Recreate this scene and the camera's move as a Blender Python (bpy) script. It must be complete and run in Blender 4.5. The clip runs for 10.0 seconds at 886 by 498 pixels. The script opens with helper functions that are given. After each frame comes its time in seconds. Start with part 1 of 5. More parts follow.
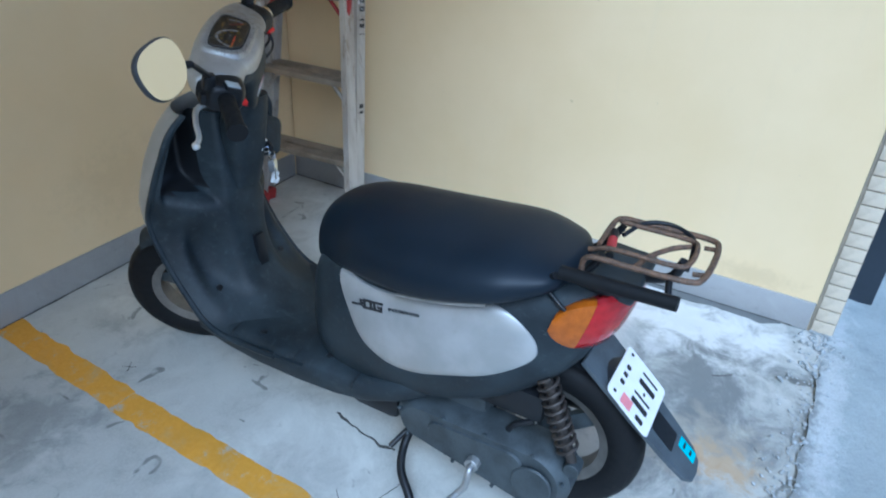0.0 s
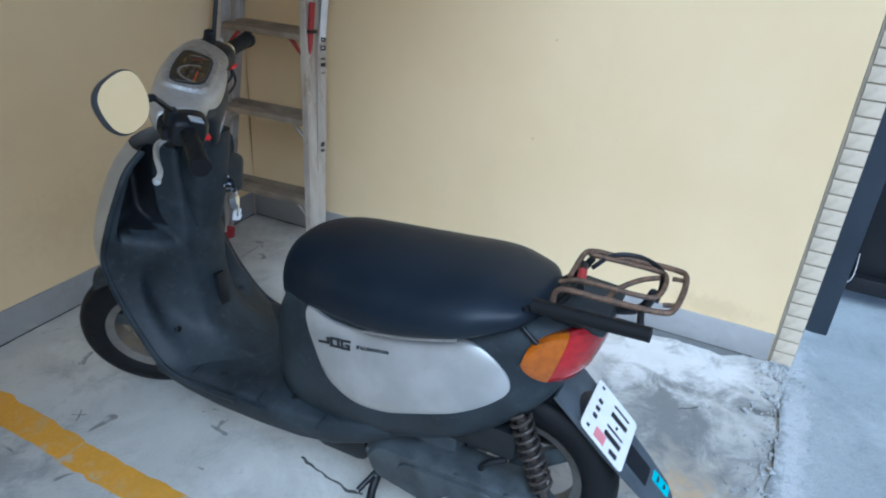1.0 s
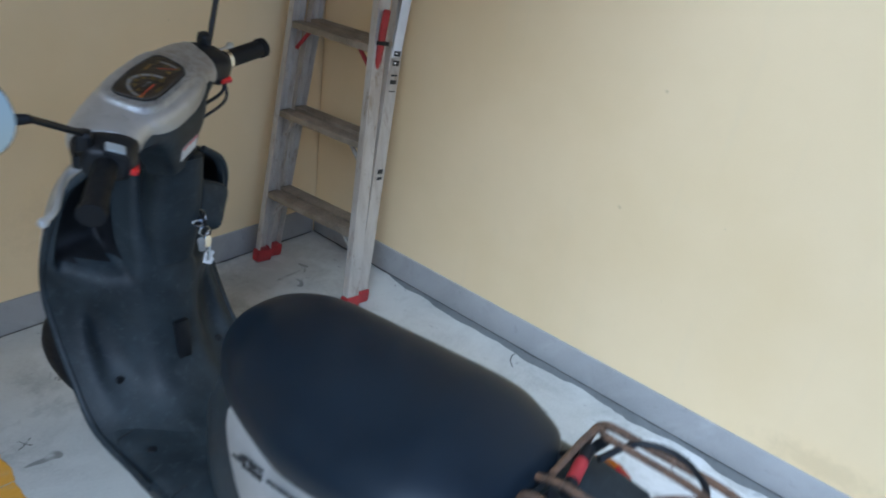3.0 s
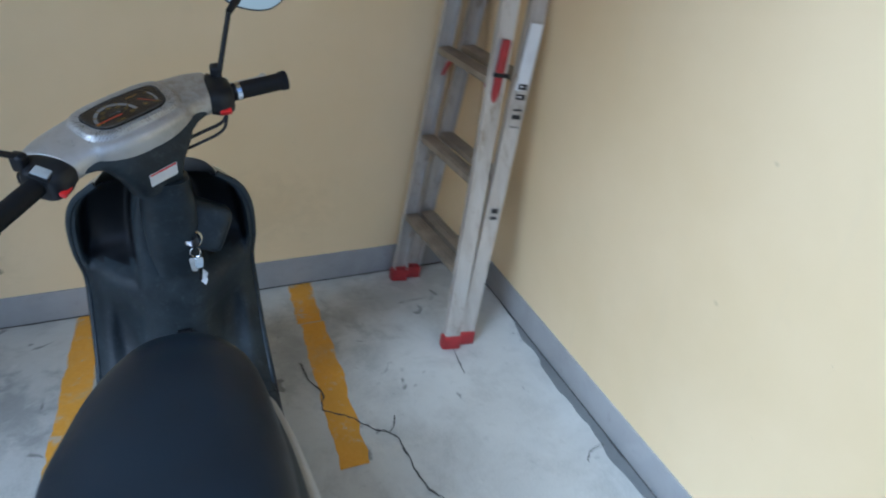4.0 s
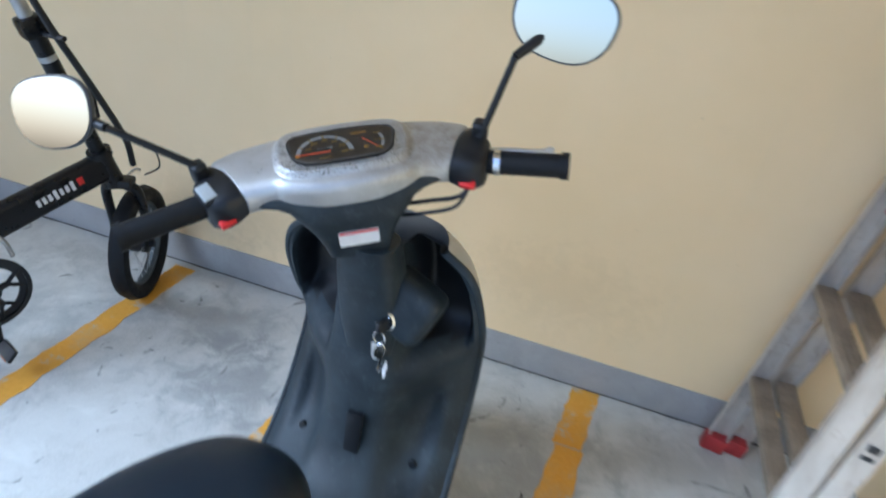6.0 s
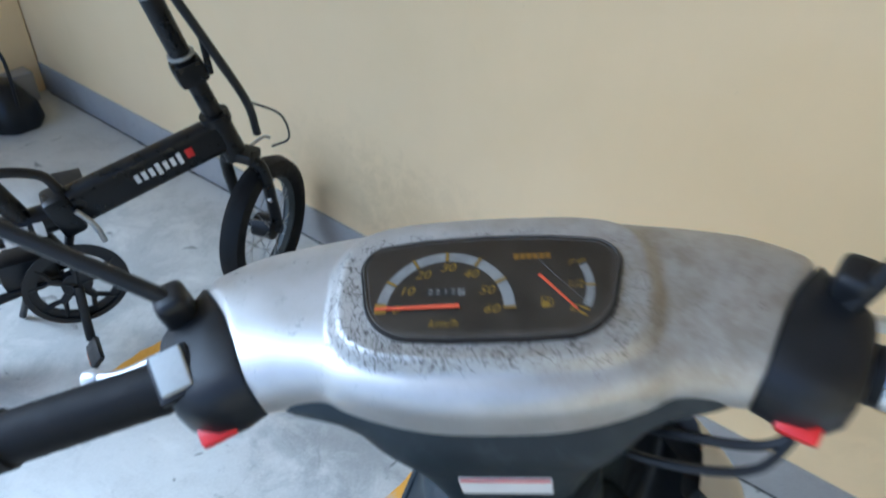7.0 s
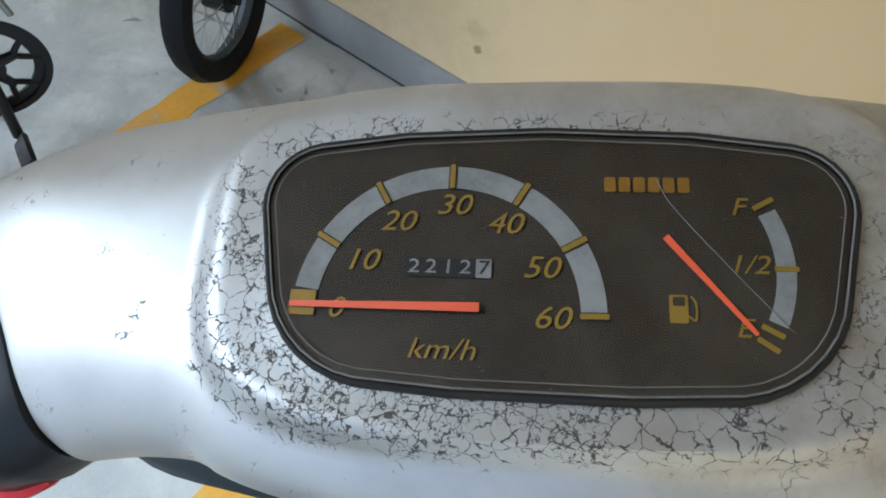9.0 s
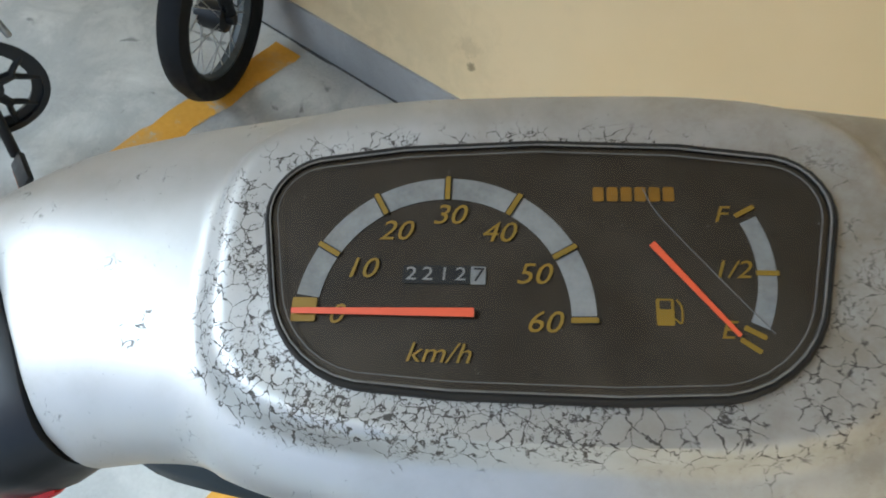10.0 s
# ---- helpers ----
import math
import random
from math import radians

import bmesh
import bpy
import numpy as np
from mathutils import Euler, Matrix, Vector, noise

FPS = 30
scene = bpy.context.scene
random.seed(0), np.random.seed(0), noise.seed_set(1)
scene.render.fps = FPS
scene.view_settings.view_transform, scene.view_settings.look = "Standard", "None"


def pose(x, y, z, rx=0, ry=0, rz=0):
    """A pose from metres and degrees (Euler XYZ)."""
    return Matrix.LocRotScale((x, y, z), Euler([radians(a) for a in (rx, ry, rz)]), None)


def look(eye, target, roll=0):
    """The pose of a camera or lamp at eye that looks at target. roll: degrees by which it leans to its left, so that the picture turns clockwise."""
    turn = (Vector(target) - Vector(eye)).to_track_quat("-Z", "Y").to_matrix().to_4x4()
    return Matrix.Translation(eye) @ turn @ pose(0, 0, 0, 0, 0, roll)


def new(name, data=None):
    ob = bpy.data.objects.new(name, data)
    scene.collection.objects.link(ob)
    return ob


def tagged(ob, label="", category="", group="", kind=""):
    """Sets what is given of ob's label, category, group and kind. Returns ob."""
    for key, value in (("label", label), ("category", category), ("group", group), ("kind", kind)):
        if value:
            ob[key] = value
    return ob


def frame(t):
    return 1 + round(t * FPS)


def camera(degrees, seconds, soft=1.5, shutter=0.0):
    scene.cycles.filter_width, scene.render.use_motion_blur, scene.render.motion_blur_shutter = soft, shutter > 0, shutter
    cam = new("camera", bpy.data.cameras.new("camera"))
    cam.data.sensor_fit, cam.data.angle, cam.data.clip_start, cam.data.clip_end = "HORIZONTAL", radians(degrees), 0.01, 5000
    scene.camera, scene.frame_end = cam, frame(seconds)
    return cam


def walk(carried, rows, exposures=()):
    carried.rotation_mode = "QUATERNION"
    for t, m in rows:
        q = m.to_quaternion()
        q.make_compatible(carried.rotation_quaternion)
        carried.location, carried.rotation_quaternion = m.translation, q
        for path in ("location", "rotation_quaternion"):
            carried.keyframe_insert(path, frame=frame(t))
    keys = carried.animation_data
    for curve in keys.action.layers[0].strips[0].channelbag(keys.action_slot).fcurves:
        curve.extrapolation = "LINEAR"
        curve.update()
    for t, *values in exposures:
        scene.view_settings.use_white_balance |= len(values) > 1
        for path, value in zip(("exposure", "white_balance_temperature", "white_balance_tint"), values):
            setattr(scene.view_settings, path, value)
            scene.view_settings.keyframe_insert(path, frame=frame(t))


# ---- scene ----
# ---------- camera and its walk ----------
cam = camera(65.7, 10.0, soft=1.9, shutter=0.5)
PATH = [
    (0, (-2.157, -1.895, 1.305), (-0.633, -1.094, 0.287), 3.1),
    (0.5, (-2.162, -1.879, 1.295), (-0.639, -1.134, 0.233), 3.7),
    (1, (-2.16, -1.871, 1.286), (-0.53, -1.149, 0.378), 4.2),
    (1.5, (-2.154, -1.862, 1.281), (-0.512, -1.163, 0.38), 5.4),
    (2, (-2.143, -1.853, 1.297), (-0.499, -1.055, 0.484), 5.8),
    (2.2, (-2.096, -1.868, 1.292), (-0.494, -1.006, 0.472), 6.0),
    (3.3, (-1.489, -1.86, 1.282), (-0.146, -0.732, 0.32), 8.1),
    (3.5, (-1.38, -1.948, 1.3), (-0.14, -0.673, 0.386), 5.4),
    (4, (-1.003, -2.091, 1.361), (-0.314, -0.498, 0.368), 3.9),
    (4.5, (-0.724, -2.095, 1.347), (-0.423, -0.348, 0.422), 5.6),
    (5, (-0.533, -1.958, 1.34), (-0.73, -0.213, 0.384), 5.6),
    (5.2, (-0.507, -1.935, 1.373), (-0.86, -0.248, 0.358), 7.5),
    (6.3, (-0.751, -1.396, 1.277), (-1.35, 0.212, 0.249), 6.7),
    (6.5, (-0.788, -1.264, 1.244), (-1.639, 0.197, 0.176), 4.0),
    (7, (-0.933, -1.051, 1.2), (-1.797, 0.253, -0.047), 4.6),
    (7.5, (-1.013, -0.947, 1.169), (-1.717, 0.109, -0.377), 4.8),
    (8, (-1.039, -0.91, 1.112), (-1.645, -0.007, -0.566), 5.2),
    (8.5, (-1.052, -0.888, 1.086), (-1.59, 0.031, -0.607), 8.3),
    (9, (-1.05, -0.884, 1.085), (-1.574, 0.052, -0.603), 8.9),
    (9.5, (-1.054, -0.883, 1.082), (-1.57, 0.049, -0.611), 8.8),
    (10, (-1.047, -0.889, 1.09), (-1.586, 0.086, -0.571), 8.7),
]
EXPOSURES = [(0.0, 0.90, 5100, 6), (0.5, 0.87, 5200, 6), (1.0, 0.84, 5400, 8), (1.5, 0.78, 5250, 8), (2.0, 0.76, 5400, 8), (3.5, 0.78, 5350, 9), (4.0, 0.99, 5250, 8), (4.5, 1.17, 5400, 9), (5.2, 1.60, 5250, 11), (6.5, 1.82, 5450, 9), (7.0, 1.80, 5250, 8), (7.5, 1.73, 5100, 5), (8.0, 1.68, 5050, 4), (8.5, 1.66, 5250, 4), (9.0, 1.61, 5950, 6), (9.5, 1.66, 6050, 5), (10.0, 1.67, 6150, 5)]
walk(cam, [(t, look(eye, target, roll)) for t, eye, target, roll in PATH], EXPOSURES)

# ---------- daylight ----------
world = bpy.data.worlds.new("world")
scene.world = world
world.use_nodes = True
wn = world.node_tree.nodes
sky = wn.new("ShaderNodeTexSky")
sky.sky_type = "NISHITA"
sky.sun_disc = False
sky.sun_elevation = radians(46)
sky.sun_rotation = radians(242)
sky.dust_density = 3.0
sky.ozone_density = 3.0
world.node_tree.links.new(sky.outputs[0], wn["Background"].inputs[0])
wn["Background"].inputs[1].default_value = 0.09
sun = new("sun", bpy.data.lights.new("sun", "SUN"))
sun.data.energy = 1.35
sun.data.angle = radians(34)
sun.data.color = (0.64, 0.87, 1.10)
sun.matrix_world = look((-0.88, -0.47, 1.05), (0, 0, 0))


# ---------- the turned handlebar of the scooter, in the scooter's own metres ----------
STEER_AT = Vector((0.012, 0.80, 0.80))
STEER_AXIS = Vector((0, -math.sin(radians(20)), math.cos(radians(20))))
STEER = Matrix.Translation(STEER_AT) @ Matrix.Rotation(radians(33), 4, STEER_AXIS) @ Matrix.Translation(-STEER_AT)
DASH = Matrix.Translation((0.004, 0.832, 0.9395)) @ Matrix.Rotation(radians(17), 4, "X")


# ---------- materials ----------
def rgb(c):
    return (c[0], c[1], c[2], 1.0)


class Mat:
    """A node material with short calls for its nodes."""

    def __init__(self, name, rough=0.5, metal=0.0, spec=0.5):
        self.m = bpy.data.materials.new(name)
        self.m.use_nodes = True
        self.t = self.m.node_tree
        self.p = self.t.nodes["Principled BSDF"]
        self.p.inputs["Roughness"].default_value = rough
        self.p.inputs["Metallic"].default_value = metal
        self.p.inputs["Specular IOR Level"].default_value = spec
        tc = self.t.nodes.new("ShaderNodeTexCoord")
        self.co = tc.outputs["Object"]

    def link(self, a, b):
        self.t.links.new(a, b)

    def noise(self, scale, detail=4.0, rough=0.55, distort=0.0, stretch=None):
        n = self.t.nodes.new("ShaderNodeTexNoise")
        n.inputs["Scale"].default_value = scale
        n.inputs["Detail"].default_value = detail
        n.inputs["Roughness"].default_value = rough
        n.inputs["Distortion"].default_value = distort
        src = self.co
        if stretch:
            mp = self.t.nodes.new("ShaderNodeMapping")
            mp.inputs["Scale"].default_value = stretch
            self.link(self.co, mp.inputs[0])
            src = mp.outputs[0]
        self.link(src, n.inputs["Vector"])
        return n.outputs["Fac"]

    def voronoi_edge(self, scale, wobble=0.0, wscale=10.0):
        v = self.t.nodes.new("ShaderNodeTexVoronoi")
        v.feature = "DISTANCE_TO_EDGE"
        v.inputs["Scale"].default_value = scale
        src = self.co
        if wobble:
            n = self.t.nodes.new("ShaderNodeTexNoise")
            n.inputs["Scale"].default_value = wscale
            self.link(self.co, n.inputs["Vector"])
            sub = self.t.nodes.new("ShaderNodeVectorMath")
            sub.operation = "SCALE"
            sub.inputs["Scale"].default_value = wobble
            self.link(n.outputs["Color"], sub.inputs[0])
            add = self.t.nodes.new("ShaderNodeVectorMath")
            add.operation = "ADD"
            self.link(self.co, add.inputs[0])
            self.link(sub.outputs[0], add.inputs[1])
            src = add.outputs[0]
        self.link(src, v.inputs["Vector"])
        return v.outputs["Distance"]

    def ramp(self, fac, lo, hi, a=0.0, b=1.0):
        r = self.t.nodes.new("ShaderNodeMapRange")
        r.interpolation_type = "SMOOTHSTEP"
        for key, val in (("From Min", lo), ("From Max", hi), ("To Min", a), ("To Max", b)):
            r.inputs[key].default_value = val
        self.link(fac, r.inputs["Value"])
        return r.outputs["Result"]

    def math(self, op, a, b):
        n = self.t.nodes.new("ShaderNodeMath")
        n.operation = op
        for i, v in enumerate((a, b)):
            if isinstance(v, (int, float)):
                n.inputs[i].default_value = v
            else:
                self.link(v, n.inputs[i])
        return n.outputs[0]

    def mix(self, fac, a, b):
        n = self.t.nodes.new("ShaderNodeMix")
        n.data_type = "RGBA"
        for key, v in ((0, fac), (6, a), (7, b)):
            if isinstance(v, (int, float)):
                n.inputs[key].default_value = v
            elif isinstance(v, tuple):
                n.inputs[key].default_value = rgb(v)
            else:
                self.link(v, n.inputs[key])
        return n.outputs[2]

    def blob(self, at, size, ragged=0.5, scale=6.0, edge=0.35):
        """1 inside a ragged patch of the given half-sizes, 0 outside."""
        mp = self.t.nodes.new("ShaderNodeMapping")
        mp.vector_type = "TEXTURE"
        mp.inputs["Location"].default_value = at
        mp.inputs["Scale"].default_value = size
        self.link(self.co, mp.inputs[0])
        ln = self.t.nodes.new("ShaderNodeVectorMath")
        ln.operation = "LENGTH"
        self.link(mp.outputs[0], ln.inputs[0])
        n = self.ramp(self.noise(scale, 7, 0.68, 0.5), 0.25, 0.75, -ragged, ragged)
        return self.ramp(self.math("ADD", ln.outputs["Value"], n), 1.0 - edge, 1.0 + edge, 1, 0)

    def axis(self, which):
        s = self.t.nodes.new("ShaderNodeSeparateXYZ")
        self.link(self.co, s.inputs[0])
        return s.outputs[which]

    def colour(self, c):
        if isinstance(c, tuple):
            self.p.inputs["Base Color"].default_value = rgb(c)
        else:
            self.link(c, self.p.inputs["Base Color"])
        return self

    def rough(self, fac):
        self.link(fac, self.p.inputs["Roughness"])
        return self

    def bump(self, fac, strength=0.2, dist=0.002):
        b = self.t.nodes.new("ShaderNodeBump")
        b.inputs["Strength"].default_value = strength
        b.inputs["Distance"].default_value = dist
        self.link(fac, b.inputs["Height"])
        self.link(b.outputs[0], self.p.inputs["Normal"])
        return self


def plain(name, c, rough=0.5, metal=0.0, vary=0.15, scale=30.0, spec=0.5, bump=0.0):
    """A surface of one colour with slight dirt at two scales."""
    m = Mat(name, rough, metal, spec)
    big, fine = m.noise(scale, 5), m.noise(scale * 9, 3)
    dark = tuple(v * (1 - 1.6 * vary) for v in c)
    light = tuple(min(1, v * (1 + vary)) for v in c)
    m.colour(m.mix(m.ramp(big, 0.3, 0.7), m.mix(fine, dark, c), m.mix(fine, c, light)))
    m.rough(m.ramp(big, 0.3, 0.75, max(0.02, rough - 0.08), min(1, rough + 0.1)))
    if bump:
        m.bump(fine, bump, 0.001)
    return m.m


def make_wall():
    m = Mat("cream_wall_paint", 0.75, spec=0.3)
    a = m.noise(1.3, 5, 0.6)
    b = m.noise(9, 6, 0.65)
    run = m.noise(3.0, 4, 0.6, stretch=(6, 6, 0.5))
    c = m.mix(m.ramp(a, 0.3, 0.7), (0.783, 0.598, 0.337), (0.833, 0.648, 0.387))
    c = m.mix(m.ramp(b, 0.62, 0.8, 0, 0.18), c, (0.62, 0.50, 0.33))
    c = m.mix(m.ramp(run, 0.55, 0.85, 0, 0.14), c, (0.66, 0.55, 0.37))
    specks = m.noise(60, 2, 0.5)
    c = m.mix(m.ramp(specks, 0.78, 0.84, 0, 0.35), c, (0.4, 0.32, 0.22))
    # brown scuffs low on the wall by the bicycle, and two faint old plug holes
    for at, size, k in (((-1.541, 0, 0.196), (0.007, 0.1, 0.009), 0.7), ((-1.552, 0, 0.235), (0.022, 0.1, 0.018), 0.16), ((-1.70, 0, 0.24), (0.16, 0.1, 0.10), 0.13), ((-1.95, 0, 0.22), (0.16, 0.1, 0.14), 0.10),
                        ((-0.80, 0, 0.30), (0.20, 0.1, 0.10), 0.10), ((0, -1.249, 0.914), (0.1, 0.005, 0.005), 0.25), ((0, -1.212, 0.583), (0.1, 0.005, 0.005), 0.22), ((0, -1.9, 0.14), (0.1, 0.12, 0.03), 0.14)):
        c = m.mix(m.math("MULTIPLY", m.blob(at, size, 0.5, 28, 0.8) if size[0] > 0.05 and size[2] > 0.02 else m.blob(at, size, 0.7, 90, 0.5), k), c, (0.20, 0.12, 0.06))
    m.colour(c)
    m.bump(m.noise(220, 4, 0.6), 0.25, 0.0015)
    return m.m


def make_concrete(name, tint, stain, patch=0.5, rough_bump=0.25, fine=160, blot=True, patches=()):
    m = Mat(name, 0.82, spec=0.35)
    a = m.noise(0.9, 6, 0.62)
    b = m.noise(5.0, 8, 0.68, 0.4)
    d = m.noise(26.0, 6, 0.7)
    g = m.noise(fine, 3, 0.6)
    light = tuple(min(1, v * 1.25) for v in tint)
    pale = tuple(min(0.8, v * 1.45) for v in tint)
    c = m.mix(m.ramp(a, 0.35, 0.65), tint, light)
    c = m.mix(m.ramp(m.noise(2.3, 7, 0.7, 0.8), 0.52, 0.72, 0, 0.75), c, pale)
    c = m.mix(m.ramp(b, 0.42, 0.75, 0, patch), c, stain)
    c = m.mix(m.ramp(d, 0.56, 0.72, 0, 0.35), c, tuple(v * 0.62 for v in tint))
    c = m.mix(m.ramp(g, 0.35, 0.7, 0, 0.3), c, light)
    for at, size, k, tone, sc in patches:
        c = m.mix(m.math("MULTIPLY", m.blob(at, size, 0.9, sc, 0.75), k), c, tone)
    if rough_bump > 0.65:
        pits = m.noise(300, 4, 0.65)
        c = m.mix(m.ramp(pits, 0.54, 0.70, 0, 0.65), c, tuple(v * 0.4 for v in tint))
        c = m.mix(m.ramp(m.noise(45, 6, 0.7), 0.55, 0.75, 0, 0.5), c, tuple(v * 0.6 for v in tint))
    if blot:
        s = m.noise(11.0, 3, 0.5, 1.2)
        c = m.mix(m.ramp(s, 0.66, 0.73, 0, 0.6), c, (0.07, 0.07, 0.065))
    m.colour(c)
    h = m.math("ADD", m.math("MULTIPLY", g, 0.5), d)
    m.bump(h, rough_bump, 0.004)
    return m.m


def make_yellow():
    m = Mat("worn_yellow_road_paint", 0.7)
    a = m.noise(14, 7, 0.72)
    b = m.noise(90, 4, 0.6)
    c = m.mix(m.ramp(b, 0.1, 0.9), (0.66, 0.31, 0.025), (0.75, 0.38, 0.045))
    worn = m.math("ADD", m.ramp(a, 0.48, 0.72), m.ramp(b, 0.70, 0.84, 0, 0.08))
    c = m.mix(m.ramp(m.noise(4, 4, 0.6), 0.4, 0.7, 0, 0.5), c, (0.52, 0.27, 0.03))
    c = m.mix(m.ramp(m.noise(6, 6, 0.7, 0.5), 0.50, 0.72, 0, 0.55), c, (0.46, 0.38, 0.22))
    m.colour(m.mix(m.ramp(worn, 0.15, 0.95, 0, 0.9), c, (0.45, 0.42, 0.34)))
    m.bump(b, 0.05, 0.0008)
    return m.m


def make_faded_plastic():
    m = Mat("faded_grey_plastic", 0.5, spec=0.25)
    a = m.noise(7, 6, 0.62, 0.3)
    b = m.noise(60, 5, 0.7)
    d = m.noise(420, 2, 0.5)
    c = m.mix(m.ramp(a, 0.3, 0.72), (0.013, 0.018, 0.022), (0.034, 0.045, 0.052))
    c = m.mix(m.ramp(b, 0.52, 0.8, 0, 0.42), c, (0.085, 0.097, 0.102))
    rub = m.noise(24, 5, 0.7, 0.3, stretch=(1, 0.25, 1))
    c = m.mix(m.ramp(rub, 0.56, 0.74, 0, 0.40), c, (0.070, 0.083, 0.090))
    nick = m.noise(190, 2, 0.5, 1.5, stretch=(1, 0.2, 0.6))
    c = m.mix(m.ramp(nick, 0.74, 0.78, 0, 0.35), c, (0.19, 0.20, 0.20))
    m.colour(c)
    m.rough(m.ramp(a, 0.3, 0.7, 0.42, 0.62))
    m.bump(d, 0.12, 0.0006)
    return m.m


def make_silver(name, crackle):
    m = Mat(name, 0.42, 0.55)
    a = m.noise(9, 5, 0.6)
    b = m.noise(70, 5, 0.7)
    c = m.mix(m.ramp(a, 0.3, 0.7), (0.44, 0.435, 0.415), (0.54, 0.535, 0.52)) if crackle else m.mix(m.ramp(a, 0.3, 0.7), (0.41, 0.41, 0.395), (0.52, 0.52, 0.51))
    c = m.mix(m.ramp(b, 0.6, 0.82, 0, 0.35), c, (0.33, 0.31, 0.27))
    if crackle:
        mp = m.t.nodes.new("ShaderNodeMapping")
        mp.vector_type = "TEXTURE"
        turned_dash = STEER @ DASH @ Matrix.Translation((0.003, 0.003, 0))
        mp.inputs["Location"].default_value = turned_dash.translation
        mp.inputs["Rotation"].default_value = turned_dash.to_euler()
        mp.inputs["Scale"].default_value = (0.0755, 0.036, 0.06)
        m.link(m.co, mp.inputs[0])
        sep = m.t.nodes.new("ShaderNodeSeparateXYZ")
        m.link(mp.outputs[0], sep.inputs[0])
        # how far out from the panel: 1 on its rounded edge
        dist = m.math("POWER", m.math("ADD", m.math("POWER", m.math("ABSOLUTE", sep.outputs[0], 0), 4.0), m.math("POWER", m.math("ABSOLUTE", sep.outputs[1], 0), 4.0)), 0.25)
        low = m.math("MULTIPLY", m.ramp(sep.outputs[1], -0.9, 0.7, 1.0, 0.55), m.ramp(sep.outputs[0], -0.2, 1.1, 1.0, 0.28))
        rim = m.math("MULTIPLY", m.ramp(dist, 1.08, 1.38, 1.0, 0.0), low)
        # large curling flakes with ragged edges, and zones of fine crazing between them
        ragged = m.noise(520, 6, 0.75)
        wide = m.ramp(ragged, 0.40, 0.75, -0.004, 0.062)
        e1 = m.ramp(m.math("SUBTRACT", m.voronoi_edge(185, 0.0045, 220), wide), 0.0, 0.022, 1, 0)
        e2 = m.ramp(m.math("SUBTRACT", m.voronoi_edge(420, 0.0040, 420), m.ramp(ragged, 0.36, 0.72, -0.04, 0.12)), 0.0, 0.05, 1, 0)
        patch = m.noise(70, 5, 0.65, 0.3)
        gap = m.noise(120, 4, 0.6)
        big = m.math("MULTIPLY", e1, m.ramp(m.math("ADD", gap, m.math("MULTIPLY", rim, 0.30)), 0.52, 0.60))
        fine = m.math("MULTIPLY", e2, m.ramp(m.math("ADD", patch, m.math("MULTIPLY", rim, 0.13)), 0.575, 0.63))
        stray = m.math("MULTIPLY", e1, m.ramp(m.noise(60, 5, 0.7), 0.57, 0.66, 0, 0.6))
        flake = m.math("MAXIMUM", m.math("MAXIMUM", m.math("MULTIPLY", big, m.ramp(rim, 0.0, 0.25)), m.math("MULTIPLY", fine, m.ramp(rim, 0.0, 0.3))), stray)
        c = m.mix(m.ramp(m.noise(33, 5, 0.65), 0.42, 0.70, 0, 0.30), c, (0.34, 0.315, 0.27))
        # brown grime on the right wing, strengthened to paint in the shade there
        grime_shade_at = (STEER @ DASH @ Matrix.Translation((0.115, 0.0, 0))).translation
        c = m.mix(m.math("MULTIPLY", m.blob(tuple(grime_shade_at), (0.11, 0.085, 0.07), 0.4, 30, 0.9), m.ramp(m.noise(40, 6, 0.75), 0.35, 0.65, 0.35, 0.75)), c, (0.22, 0.185, 0.13))
        c = m.mix(m.math("MULTIPLY", flake, 0.87), c, (0.040, 0.030, 0.021))
        specks = m.math("MULTIPLY", m.ramp(m.noise(650, 3, 0.6), 0.69, 0.75), m.ramp(patch, 0.45, 0.62))
        c = m.mix(m.math("MULTIPLY", specks, 0.7), c, (0.07, 0.05, 0.03))
        m.bump(m.math("SUBTRACT", 1.0, flake), 0.3, 0.0003)
        m.rough(m.math("ADD", m.ramp(a, 0.3, 0.7, 0.36, 0.47), m.math("MULTIPLY", flake, 0.4)))
    m.colour(c)
    return m.m


def make_seat():
    m = Mat("black_vinyl", 0.42, spec=0.28)
    a = m.noise(5, 4, 0.6)
    g = m.noise(700, 3, 0.6)
    m.colour(m.mix(m.ramp(a, 0.3, 0.7), (0.005, 0.010, 0.017), (0.009, 0.016, 0.025)))
    m.rough(m.ramp(a, 0.3, 0.7, 0.36, 0.5))
    m.bump(g, 0.18, 0.0005)
    return m.m


def make_dial():
    """A dark printed face under years of brown dust."""
    m = Mat("dusty_brown_dial", 0.6, spec=0.3)
    a, b, d = m.noise(26, 5, 0.6, 0.4), m.noise(110, 5, 0.65), m.noise(900, 2, 0.5)
    c = m.mix(m.ramp(a, 0.35, 0.68), (0.052, 0.037, 0.025), (0.085, 0.066, 0.048))
    c = m.mix(m.ramp(b, 0.5, 0.75, 0, 0.4), c, (0.040, 0.030, 0.022))
    c = m.mix(m.ramp(d, 0.74, 0.80, 0, 0.5), c, (0.22, 0.19, 0.15))
    c = m.mix(m.ramp(m.noise(700, 2, 0.5), 0.745, 0.78, 0, 0.5), c, (0.40, 0.37, 0.32))
    c = m.mix(m.ramp(m.noise(260, 3, 0.6), 0.68, 0.74, 0, 0.5), c, (0.010, 0.008, 0.006))
    m.colour(c)
    return m.m


